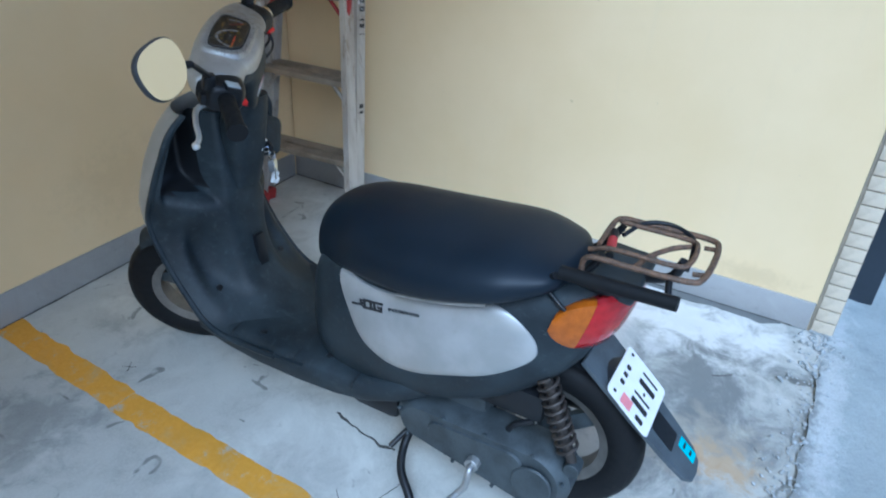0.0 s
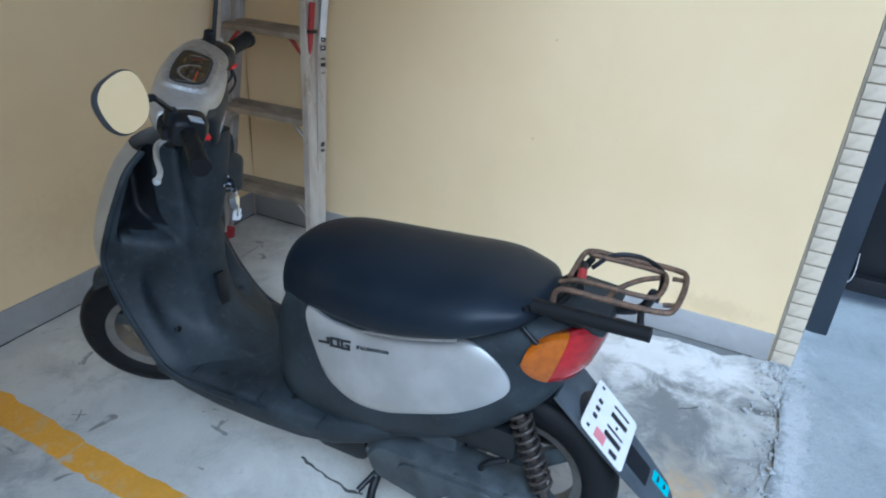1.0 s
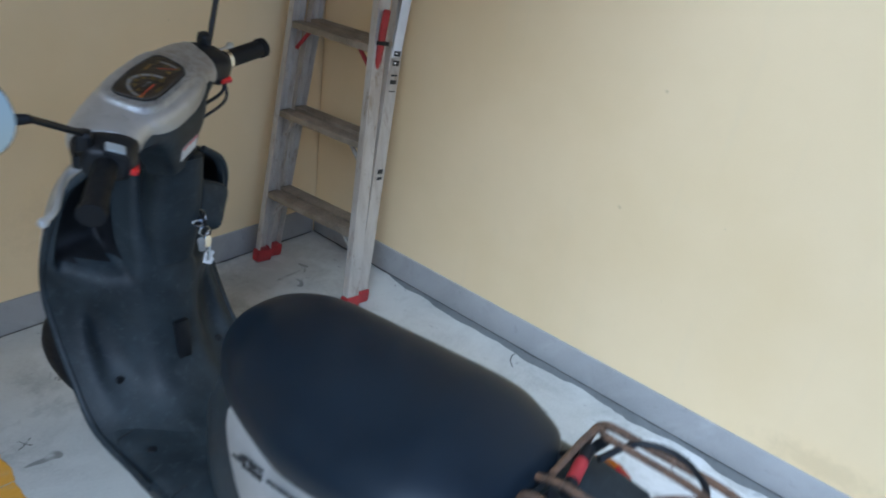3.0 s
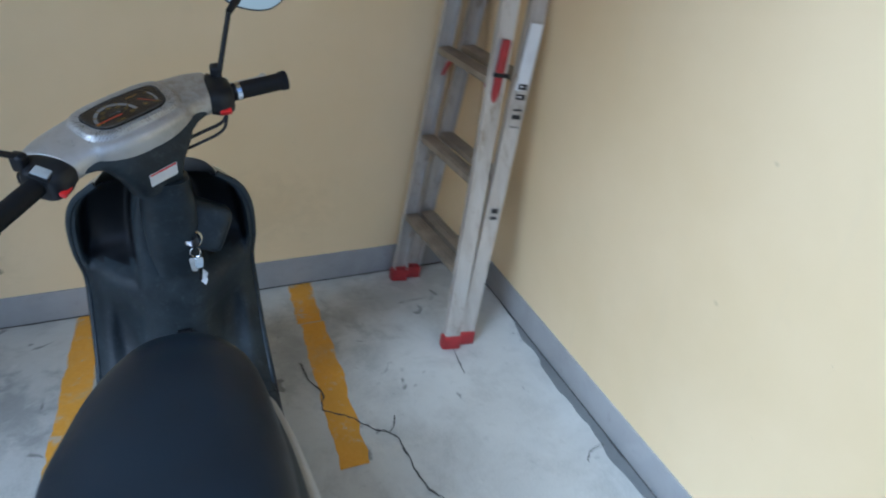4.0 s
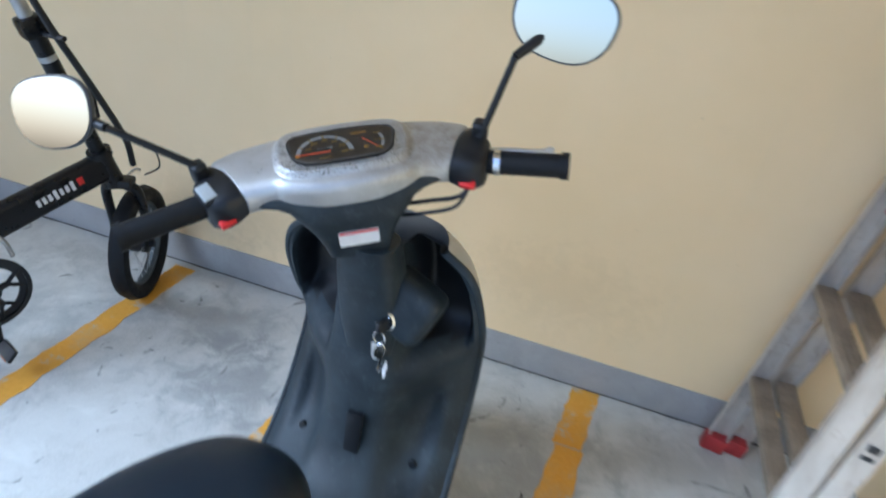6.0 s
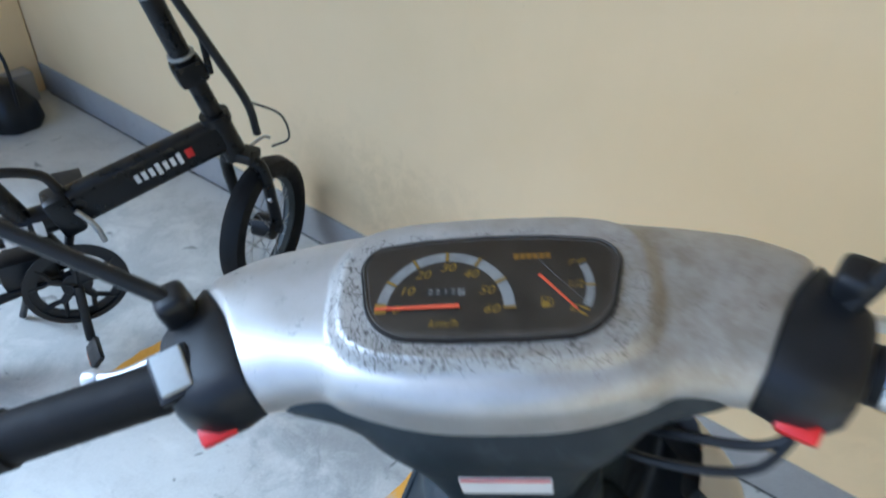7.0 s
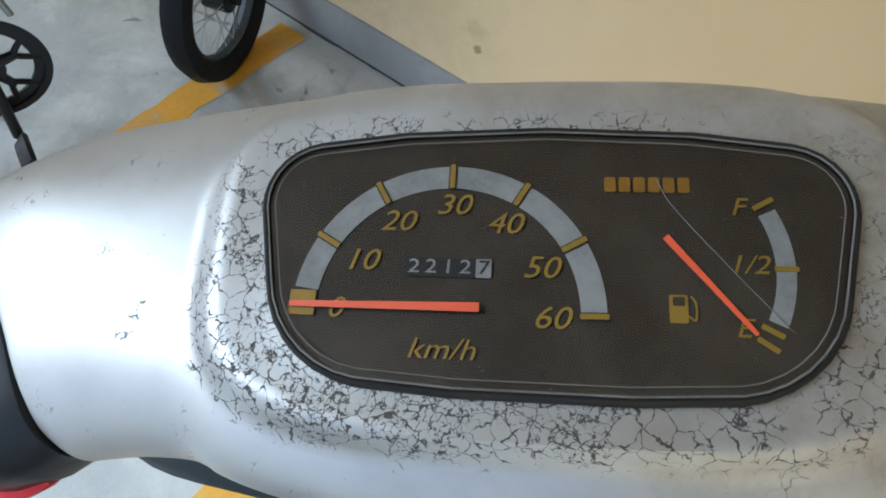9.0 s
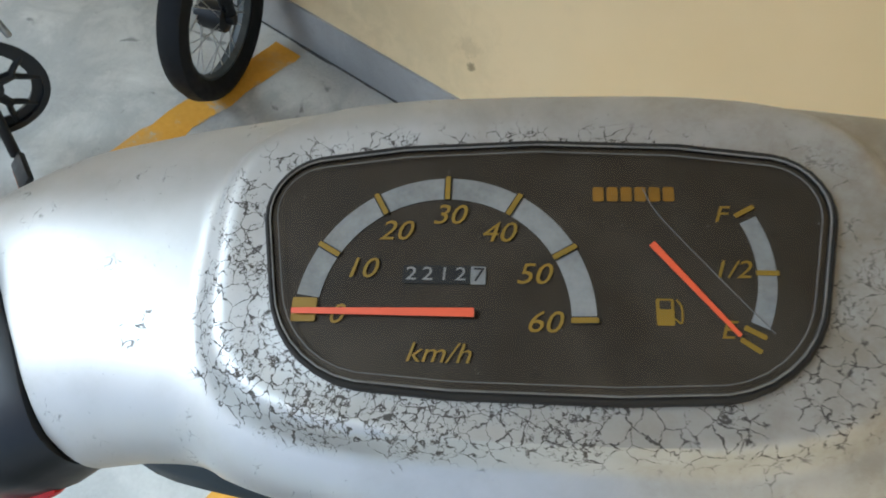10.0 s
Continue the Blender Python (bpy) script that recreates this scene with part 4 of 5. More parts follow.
# inner rear mudguard above the tyre
inner = bmesh.new()
rings = []
for i in range(13):
    t = radians(50 + 66 * i / 12)
    rings.append([Vector((0.055 * u, 0.236 * math.cos(t), 0.202 + (0.236 - 0.012 * u * u) * math.sin(t))) for u in np.linspace(-1, 1, 7)])
skin(inner, rings, loop=False)
part("inner_mudguard", inner, BLACK, scooter)
part("muffler", bar(spline([(0.115, 0.16, 0.20), (0.118, 0.02, 0.215), (0.118, -0.16, 0.25)], 6), 0.045, 16), BLACK, scooter)

# floorboard
bm = bmesh.new()
rings = []
for y, hw, top, low in ((0.90, 0.175, 0.252, 0.205), (0.80, 0.182, 0.262, 0.188), (0.70, 0.184, 0.264, 0.180), (0.58, 0.182, 0.264, 0.180), (0.48, 0.177, 0.262, 0.184), (0.40, 0.168, 0.264, 0.194), (0.32, 0.158, 0.290, 0.222), (0.24, 0.130, 0.310, 0.262)):
    rings.append([Vector((px, y, (top + low) / 2 + pz)) for px, pz in oval(hw, (top - low) / 2, 6, 28)])
board = part("floorboard", skin(bm, rings), GREY, scooter, "faded grey plastic footboard")
for x, y in ((-0.150, 0.705), (-0.135, 0.515), (0.085, 0.70), (0.13, 0.52), (-0.02, 0.745)):
    part("plug", disc((x, y, 0.2625), (0, 0, 1), 0.009, 0.003), BLACK, board)
for y in (0.775, 0.585, 0.42):
    for sx in (-1, 1):
        part("seam", bar([(sx * 0.150, y, 0.2648), (sx * 0.178, y + 0.002, 0.258), (sx * 0.184, y + 0.004, 0.235)], 0.0012, 6), BLACK, board)

# leg shield: middle line y, z and edge line half-width, y, z
SHIELD = [(0.56, 0.262, 0.180, 0.56, 0.248), (0.68, 0.265, 0.183, 0.70, 0.240), (0.765, 0.286, 0.187, 0.83, 0.250), (0.818, 0.332, 0.183, 0.915, 0.325), (0.842, 0.400, 0.181, 0.980, 0.423), (0.850, 0.475, 0.179, 1.002, 0.495),
          (0.858, 0.550, 0.184, 0.965, 0.580), (0.868, 0.640, 0.178, 0.925, 0.668), (0.880, 0.700, 0.158, 0.908, 0.725), (0.895, 0.745, 0.115, 0.905, 0.758)]
FINE = lerp_rows(SHIELD, 9)


def hump(v, lo, hi, soft):
    return 1 / (1 + math.exp(-(v - lo) / soft)) * 1 / (1 + math.exp((v - hi) / soft))


def shield_point(row, u, back=0.0):
    yc, zc, hw, ye, ze = row
    k = abs(u) ** 2.4
    y, z = yc + (ye - yc) * k, zc + (ze - zc) * abs(u) ** 2
    y += 0.140 * (1 - 0.6 * u * u) * hump(abs(u), 0.36, 0.90, 0.014) * hump(z, 0.56, 0.750, 0.012)
    y += 0.050 * hump(abs(u), 0.42, 0.75, 0.045) * hump(z, 0.30, 0.46, 0.02)
    return Vector((u * hw - 0.008, y + back, z))


bm = bmesh.new()
skin(bm, [[shield_point(r, u) for u in np.linspace(-1, 1, 73)] for r in FINE], loop=False)
bm.faces.ensure_lookup_table()
# pocket faces turn black to paint the deep shade of the hollows
for k, f in enumerate(bm.faces):
    r, u = FINE[k // 72], abs(k % 72 - 35.5) / 36
    f.material_index = 1 if hump(u, 0.36, 0.90, 0.014) * hump(r[1] + (r[4] - r[1]) * u * u, 0.56, 0.750, 0.006) > 0.35 else 0
shield = part("leg_shield", bm, GREY, scooter, "faded dark grey leg shield, its two pockets blackened to paint their shade", 70)
shield.data.materials.append(BLACK)
for sx in (-1, 1):
    part("edge_bead", bar([shield_point(r, sx) + Vector((0, 0.003, 0)) for r in FINE[5:]], 0.0075, 8), GREY, shield)
# slot and screw holes
part("slot", boxed((0.0, 0.834, 0.372), (0.030, 0.014, 0.108), 0.003, Matrix.Rotation(radians(-6), 4, "X")), BLACK, shield, "black slot cover")
for u, z in ((0.63, 0.315), (-0.62, 0.315)):
    r = min(FINE[10:54], key=lambda q: abs(shield_point(q, u).z - z))
    p = shield_point(r, u)
    part("plug", disc(p + Vector((0, 0.004, 0)), (0, -0.9, 0.3), 0.008, 0.008), BLACK, shield)


def front_row(r, bulge):
    yc, zc, hw, ye, ze = r
    return [Vector((u * (hw + 0.003) - 0.008, ye + 0.004 + bulge * (1 - abs(u) ** 8), ze + 0.02 * (1 - abs(u) ** 2))) for u in np.linspace(-1, 1, 29)]


upper = [r for r in FINE if r[4] > 0.44 and r[1] > 0.40]
bm = bmesh.new()
skin(bm, [front_row(r, 0.058 + 0.035 * math.sin(math.pi * min(1, max(0, (0.80 - r[4]) / 0.36)))) for r in upper], loop=False)
part("front_cover", bm, SILVER, scooter, "silver painted front cover", 60)
lower = [r for r in FINE if 0.25 < r[4] <= 0.47 and r[1] < 0.48]
bm = bmesh.new()
skin(bm, [front_row(r, 0.03 + 0.03 * (r[4] - 0.25) / 0.2) for r in lower], loop=False)
part("lower_front_cover", bm, GREY, scooter, m=None)

# neck below the handlebar
bm = bmesh.new()
rings = []
for z, yc, hw, hd in ((0.56, 0.868, 0.040, 0.022), (0.62, 0.866, 0.050, 0.034), (0.68, 0.862, 0.054, 0.042), (0.73, 0.853, 0.052, 0.045), (0.775, 0.842, 0.047, 0.043), (0.79, 0.838, 0.045, 0.040)):
    rings.append([Vector((px + 0.006, yc + py, z)) for px, py in oval(hw, hd, 3, 28)])
part("neck_cover", skin(bm, rings), GREY, scooter)

# ignition lock and its keys
lock = part("lock_housing", boxed((0.066, 0.874, 0.664), (0.104, 0.080, 0.098), 0.026, Matrix.Rotation(radians(-14), 4, "X") @ Matrix.Rotation(radians(24), 4, "Y"), 4), GREY, scooter, "dark plastic ignition lock housing")
part("lock_ring", turned(bmesh.new(), [(0, 0.0001), (0, 0.017), (0.006, 0.018), (0.009, 0.015), (0.006, 0.010), (0.004, 0.0001)], (0.044, 0.836, 0.652), (0, -1, 0.25)), CHROME, lock, "chrome lock ring")
keyring = thing("key_bunch", pose(-1.035 + 0.044, -1.61 + 0.818, 0.652), "small bunch of metal keys hanging from the lock", "keys")
part("key_head", slab(bmesh.new(), rounded(0.022, 0.026, 0.007), Matrix.Rotation(radians(80), 4, "Y") @ Matrix.Rotation(radians(20), 4, "X"), 0.006, 0.0015), BLACK, keyring)
part("key_shaft", boxed((0, 0.008, 0.0), (0.003, 0.018, 0.007), 0.0006), CHROME, keyring)
part("ring", bar([(0.010 * math.cos(t), -0.006, -0.020 + 0.011 * math.sin(t)) for t in (math.tau * i / 20 for i in range(20))], 0.0013, 8, True), CHROME, keyring)
part("key", slab(bmesh.new(), rounded(0.017, 0.024, 0.006), pose(0.004, -0.010, -0.042, 84, 6, 15), 0.0025, 0.0006), CHROME, keyring)
part("key_blade", boxed((0.006, -0.010, -0.068), (0.006, 0.002, 0.034), 0.0006, Matrix.Rotation(radians(8), 4, "Y")), CHROME, keyring)
part("key", slab(bmesh.new(), rounded(0.014, 0.030, 0.005), pose(-0.006, -0.006, -0.048, 88, -8, -30), 0.002, 0.0005), STEEL, keyring)
part("paper_tag", slab(bmesh.new(), [(-0.009, -0.016), (0.008, -0.014), (0.012, 0.0), (0.007, 0.005), (0.010, 0.016), (-0.005, 0.017), (-0.010, 0.006)], pose(0.012, 0.0, -0.085, 82, 10, -62), 0.0012), PAPER, keyring, "torn white plastic tag")

# ---------- handlebar (built straight ahead, then turned to the left) ----------
def pod_rise(p):
    """How far the instrument pod stands above the wings, at a place of the straight handlebar."""
    q = DASH.inverted() @ p
    d = (abs((q.x - 0.003) / 0.0945) ** 3.6 + abs((q.y - 0.0105) / 0.0530) ** 3.6) ** (1 / 3.6)
    side = min(1, max(0, (1.05 - d) / 0.11))
    top = min(1, max(0, (q.z + 0.026) / 0.014))
    inner = (abs((q.x - 0.002) / 0.0775) ** 4 + abs((q.y - 0.005) / 0.0365) ** 4) ** 0.25
    rise = 0.0060 + 0.0024 * min(1, max(0, (inner - 0.98) / 0.30))
    return rise * side * side * (3 - 2 * side) * top * top * (3 - 2 * top)


def along(table, v):
    """A straight-line reading of a short table of pairs."""
    return float(np.interp(v, [p[0] for p in table], [p[1] for p in table]))


# the wings end aslant: how far out, at each place from the rider's side to the forward side
WING_END = [(-0.056, 0.133), (-0.050, 0.138), (-0.042, 0.144), (-0.018, 0.155), (0.0, 0.165), (0.012, 0.175), (0.022, 0.185), (0.032, 0.191)]
HOUSING_END = [(-0.070, 0.176), (-0.059, 0.189), (-0.017, 0.208), (-0.004, 0.211), (0.030, 0.212)]
WING_ROOT = 0.090


def wing_place(u, y):
    """How far out a point lies: u is 1 along the whole slanted end."""
    return WING_ROOT + u * (along(WING_END, y) - WING_ROOT)


NORMAL = DASH.to_3x3() @ Vector((0, 0, 1))
# out from the middle (past the root: share of the wing), rider's edge, forward edge, height, half thickness, squareness
COVER = [(1.0, -0.0480, 0.0290, -0.0350, 0.0255, 2.3), (0.992, -0.0500, 0.0315, -0.0350, 0.0272, 2.3), (0.96, -0.0500, 0.0360, -0.0350, 0.0280, 2.3), (0.89, -0.0495, 0.0430, -0.0348, 0.0284, 2.4), (0.74, -0.0485, 0.0510, -0.0344, 0.0287, 2.5),
         (0.58, -0.0478, 0.0570, -0.0340, 0.0288, 2.6), (0.29, -0.0478, 0.0625, -0.0338, 0.0288, 2.9), (0.10, -0.0495, 0.0650, -0.0337, 0.0288, 3.2)]
MIDDLE = [(0.076, -0.0555, 0.0672, -0.0337, 0.0290, 3.8), (0.040, -0.0617, 0.0703, -0.0337, 0.0290, 4.0), (0.0, -0.0632, 0.0718, -0.0337, 0.0290, 4.0)]
half = [(WING_ROOT + 0.08 * r[0], *r[1:]) for r in COVER] + MIDDLE
full = [(-r[0], *r[1:]) for r in half] + half[-2::-1]
bm = bmesh.new()
rings = []
for x, near, fwd, zc, hb, pw in lerp_rows(full, 8):
    ring = []
    for py, pz in oval((fwd - near) / 2, hb, max(2, pw), 110):
        y = (near + fwd) / 2 + py
        out = math.copysign(wing_place((abs(x) - WING_ROOT) / 0.08, y), x) if abs(x) > WING_ROOT else x
        p = DASH @ Vector((out + 0.003, y, zc + pz))
        ring.append(p + NORMAL * pod_rise(p))
    rings.append(ring)
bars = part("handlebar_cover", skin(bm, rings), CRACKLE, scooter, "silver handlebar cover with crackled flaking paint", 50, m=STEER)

bm = bmesh.new()
rings = []
for z, hw, y0, y1 in ((0.905, 0.132, 0.797, 0.865), (0.891, 0.141, 0.791, 0.868), (0.884, 0.138, 0.789, 0.870), (0.879, 0.112, 0.787, 0.872), (0.869, 0.092, 0.785, 0.872), (0.856, 0.082, 0.784, 0.872), (0.842, 0.072, 0.787, 0.870), (0.822, 0.060, 0.795, 0.868), (0.800, 0.051, 0.801, 0.868), (0.782, 0.046, 0.806, 0.868)):
    rings.append([Vector((px + 0.008, (y0 + y1) / 2 + py, z)) for px, py in oval(hw, (y1 - y0) / 2, 4.5, 44)])
under = part("lower_handlebar_cover", skin(bm, rings), GREY, scooter, "dark grey lower handlebar cover", m=STEER)
LABEL = Matrix.Translation((0.009, 0.7965, 0.8170)) @ Matrix.Rotation(radians(109), 4, "X")
part("label", slab(bmesh.new(), rounded(0.058, 0.029, 0.002, 2), LABEL, 0.0012), PAPER, under, "white warning label with a red edge", m=STEER)
part("label_edge", slab(bmesh.new(), rounded(0.056, 0.0040, 0.001, 2), LABEL @ Matrix.Translation((0, 0.0120, 0.0012)), 0.0004), RED, under, m=STEER)

# instrument panel
def panel_outline(grow=0.0, n=7):
    """Wider at the top, with large soft corners and a slightly arched upper edge."""
    top, low, r = 0.0755 + grow, 0.0715 + grow, 0.017 + grow
    rl = 0.030 + grow
    hi, lo = 0.0375 + grow, -0.0275 - grow
    pts = []
    for cx, cy, a0, a1 in ((top - r, hi - r, -8, 80), (-top + r, hi - r, 100, 188), (-low + rl, lo + rl, 188, 262), (low - rl, lo + rl, 278, 352)):
        for i in range(n + 1):
            t = radians(a0 + (a1 - a0) * i / n)
            q = r if a0 < 150 else rl
            pts.append((cx + q * math.cos(t), cy + q * math.sin(t)))
        if a0 == -8:
            pts += [(top * 0.5, hi + 0.003), (0, hi + 0.0045), (-top * 0.5, hi + 0.003)]
        if a0 == 188:
            pts += [(-low * 0.3, lo - 0.0012), (low * 0.3, lo - 0.0012)]
    return [(x * 1.008 + 0.0020, y + (0.0008 if y > 0 else 0)) for x, y in pts]


def on_dash(x, y, z=0.0, turn=0.0):
    """A place on the panel's face, in metres from its middle."""
    return DASH @ Matrix.Translation((x, y, z)) @ Matrix.Rotation(radians(turn), 4, "Z")


panel = part("instrument_panel", slab(bmesh.new(), panel_outline(-0.001), on_dash(0, 0, -0.004), 0.0072), DIAL, scooter, "dark instrument panel with yellow numerals", m=STEER)
bm = bmesh.new()
rings = []
for grow, z in ((0.0009, 0.000), (0.0009, 0.0034), (0.0004, 0.0043), (-0.0002, 0.0046), (-0.0009, 0.0043), (-0.0013, 0.0032)):
    rings.append([on_dash(x, y, z).translation for x, y in panel_outline(grow)])
skin(bm, rings, cap=False)
part("bezel", bm, BEZEL, panel, "black rubber-edged bezel", m=STEER)
part("bezel_line", bar([on_dash(x, y, 0.0049).translation for x, y in panel_outline(-0.0012)], 0.00028, 6, True), BEZEL_LINE, panel, m=STEER)
part("bezel_line", bar([on_dash(x, y, 0.0049).translation for x, y in panel_outline(-0.0034)], 0.00018, 6, True), SCRATCH, panel, m=STEER)
bm = bmesh.new()
rings = []
for grow, z in ((-0.0012, 0.0046), (-0.005, 0.0048), (-0.009, 0.0050), (-0.030, 0.0053)):
    rings.append([on_dash(x, y, z).translation for x, y in panel_outline(grow)] if grow > -0.012 else [on_dash(x * 0.5 + 0.0015, y * 0.4 + 0.002, z).translation for x, y in panel_outline(-0.009)])
skin(bm, rings, cap=False)
bm.verts.ensure_lookup_table()
bm.faces.new(bm.verts[-len(rings[0]):])
cover = part("clear_cover", bm, GLASS, panel, "clear scratched plastic cover", m=STEER)
cover.visible_shadow = False
part("scratch", bar(spline([on_dash(0.030, 0.028, 0.0052).translation, on_dash(0.034, 0.020, 0.0054).translation, on_dash(0.047, 0.004, 0.0054).translation, on_dash(0.060, -0.011, 0.0051).translation], 6), 0.00013, 5), SCRATCH, cover, m=STEER)

ZF = 0.0034
CX, CY = -0.0225, -0.0085


def band(cx, cy, r0, r1, a0, a1, z):
    n = max(6, int(abs(a1 - a0) / 4))
    rows = []
    for i in range(n + 1):
        t = radians(a0 + (a1 - a0) * i / n)
        rows.append([on_dash(cx + r * math.cos(t), cy + r * math.sin(t), z).translation for r in (r0, r1)])
    return skin(bmesh.new(), rows, loop=False)


part("speed_band", band(CX, CY, 0.0338, 0.0402, 0, 172, ZF + 0.0002), DIAL_WHITE, panel, "dusty white speed band", m=STEER)
for k in range(1, 7):
    t = 180 - 30 * k
    c, s = math.cos(radians(t)), math.sin(radians(t))
    if k == 6:
        t, c, s = 1.5, 1.0, 0.0
    part("tick", slab(bmesh.new(), rounded(0.0068, 0.0021, 0.0002, 1), on_dash(CX + 0.0370 * c, CY + 0.0370 * s, ZF + 0.0004, t), 0.0002), INK, panel, m=STEER)
    part("tick", slab(bmesh.new(), rounded(0.0070, 0.0014, 0.0002, 1), on_dash(CX + 0.0371 * c, CY + 0.0371 * s, ZF + 0.0007, t), 0.0002), DIAL_YELLOW, panel, m=STEER)
part("zero_mark", slab(bmesh.new(), rounded(0.0068, 0.0066, 0.0004, 2), on_dash(CX - 0.0372, CY + 0.0012, ZF + 0.0004), 0.0003), DIAL_YELLOW, panel, m=STEER)
for words, x, y, size in (("0", -0.0510, -0.0085, 0.0078), ("10", -0.0455, 0.0045, 0.0082), ("20", -0.0366, 0.0155, 0.0082), ("30", -0.0220, 0.0203, 0.0082), ("40", -0.0084, 0.0152, 0.0082),
                          ("50", 0.0012, 0.0035, 0.0082), ("60", 0.0040, -0.0094, 0.0082), ("F", 0.0496, 0.0208, 0.0066), ("1/2", 0.0512, 0.0056, 0.0068), ("E", 0.0490, -0.0102, 0.0066)):
    part("numeral", writing(words, size, on_dash(x, y, ZF + 0.0005), 0.28, 0.00008, 1.12), DIAL_YELLOW, panel, m=STEER)
part("unit_text", writing("km/h", 0.0074, on_dash(-0.0228, -0.0182, ZF + 0.0005), 0.28, 0.00006, 1.15), DIAL_YELLOW, panel, m=STEER)
# the maker's name as plain blocks
name = bmesh.new()
for k in range(6):
    slab(name, rounded(0.0029, 0.0042, 0.0005, 2), on_dash(0.0186 + 0.00368 * k, 0.0268, ZF + 0.0003), 0.0002)
part("name_bars", name, DIAL_ORANGE, panel, m=STEER)
part("odometer_window", slab(bmesh.new(), rounded(0.0225, 0.0052, 0.0003, 1), on_dash(-0.0222, 0.0032, ZF + 0.0002), 0.0002), INK, panel, m=STEER)
part("odometer_wheel", slab(bmesh.new(), rounded(0.0040, 0.0050, 0.0002, 1), on_dash(-0.0131, 0.0030, ZF + 0.0005), 0.0002), DIAL_WHITE, panel, m=STEER)
for k, ch in enumerate("2212"):
    part("odometer_digit", writing(ch, 0.0053, on_dash(-0.0312 + 0.00445 * k, 0.0032, ZF + 0.0006), 0.05, 0.00005, 1.25), DIAL_WHITE, panel, m=STEER)
part("odometer_digit", writing("7", 0.0053, on_dash(-0.0131, 0.0030, ZF + 0.0009), 0.05, 0.00005, 1.2), INK, panel, m=STEER)
speed = part("speed_needle", slab(bmesh.new(), [(-0.0490, -0.0008), (0.0, -0.0012), (0.0, 0.0012), (-0.0490, 0.0007)], on_dash(-0.0137, -0.0074, ZF + 0.0016, 0.6), 0.0004), NEEDLE, panel, "orange-red speed needle at zero", m=STEER)
part("fuel_band", band(0.0265, 0.0049, 0.0312, 0.0358, -24, 26, ZF + 0.0002), DIAL_WHITE, panel, "dusty white fuel band", m=STEER)
for t, r in ((30, 0.0338), (0, 0.0335), (-28, 0.0330), (-34, 0.0336)):
    part("tick", slab(bmesh.new(), rounded(0.0056, 0.0013, 0.0002, 1), on_dash(0.0265 + r * math.cos(radians(t)), 0.0049 + r * math.sin(radians(t)), ZF + 0.0006, t), 0.0002), DIAL_YELLOW, panel, m=STEER)
part("fuel_needle", slab(bmesh.new(), [(0.0, -0.0009), (0.0312, -0.0005), (0.0312, 0.0005), (0.0, 0.0009)], on_dash(0.0318, 0.0122, ZF + 0.0016, -50.2), 0.0004), NEEDLE, panel, "orange-red fuel needle near empty", m=STEER)
pump = part("pump_symbol", slab(bmesh.new(), rounded(0.0044, 0.0070, 0.0004, 2), on_dash(0.0345, -0.0058, ZF + 0.0003), 0.0002), DIAL_YELLOW, panel, m=STEER)
part("pump_window", slab(bmesh.new(), rounded(0.0028, 0.0022, 0.0002, 1), on_dash(0.0345, -0.0040, ZF + 0.0006), 0.0002), DIAL, pump, m=STEER)
part("pump_hose", bar(spline([on_dash(x, y, ZF + 0.0004).translation for x, y in ((0.0368, -0.0075), (0.0384, -0.0085), (0.0386, -0.0045), (0.0374, -0.0025))], 5), 0.00028, 5), DIAL_YELLOW, pump, m=STEER)

# grips, switches, levers
for sx in (-1, 1):
    x0 = 0.008
    lift = 0.0 if sx < 0 else 0.014
    def at(x, y, z):
        return (x0 + sx * x, y, z)
    def aside(x, y, z):
        """A place beside the panel, out from the middle, on this hand's side."""
        return DASH @ Vector((0.003 + sx * x, y, z))
    sw = bmesh.new()
    rings = []
    for k, near, fwd, zc, hb in ((0.0, -0.0470, 0.0275, -0.0352, 0.0245), (0.02, -0.0495, 0.0300, -0.0352, 0.0262), (0.10, -0.0505, 0.0300, -0.0358, 0.0278), (0.35, -0.0560, 0.0245, -0.0385, 0.0298), (0.62, -0.0610, 0.0150, -0.0400, 0.0300), (0.85, -0.0600, 0.0060, -0.0405, 0.0285), (0.96, -0.0580, 0.0, -0.0405, 0.0250), (1.0, -0.0520, -0.0060, -0.0405, 0.0200)):
        ring = []
        for py, pz in oval((fwd - near) / 2, hb, 3.3, 44):
            y = (near + fwd) / 2 + py
            ring.append(aside((1 - k) * along(WING_END, y) + k * along(HOUSING_END, y), y, zc + pz))
        rings.append(ring)
    switch = part("switch_housing", skin(sw, rings), BLACK, scooter, "black handlebar switch housing", m=STEER)
    tilt = DASH.to_3x3() @ Matrix.Rotation(radians(-sx * 30), 3, "Z")
    part("switch_button", boxed(aside(0.170 if sx < 0 else 0.164, -0.0580, -0.0490), (0.023, 0.013, 0.010), 0.003, (tilt @ Matrix.Rotation(radians(18), 3, "X")).to_4x4()), RED, switch, "red push button", m=STEER)
    g0, g1, g2 = aside(0.192, -0.0275, -0.0380), aside(0.243, -0.0470, -0.0360), aside(0.300, -0.0690, -0.0340)
    grip = part("grip", bar([g0, g1, g2], 0.0172, 20), RUBBER, scooter, "black rubber grip", m=STEER)
    part("grip_end", bar([g0.lerp(g2, 0.98), g0.lerp(g2, 1.08)], 0.0195, 20), RUBBER, grip, m=STEER)
    for k in range(7):
        f = 0.15 + 0.11 * k
        part("grip_rib", bar([g0.lerp(g2, f), g0.lerp(g2, f + 0.04)], 0.01735, 20), RUBBER, grip, m=STEER)
    fwd = 0.016 if sx < 0 else 0.0
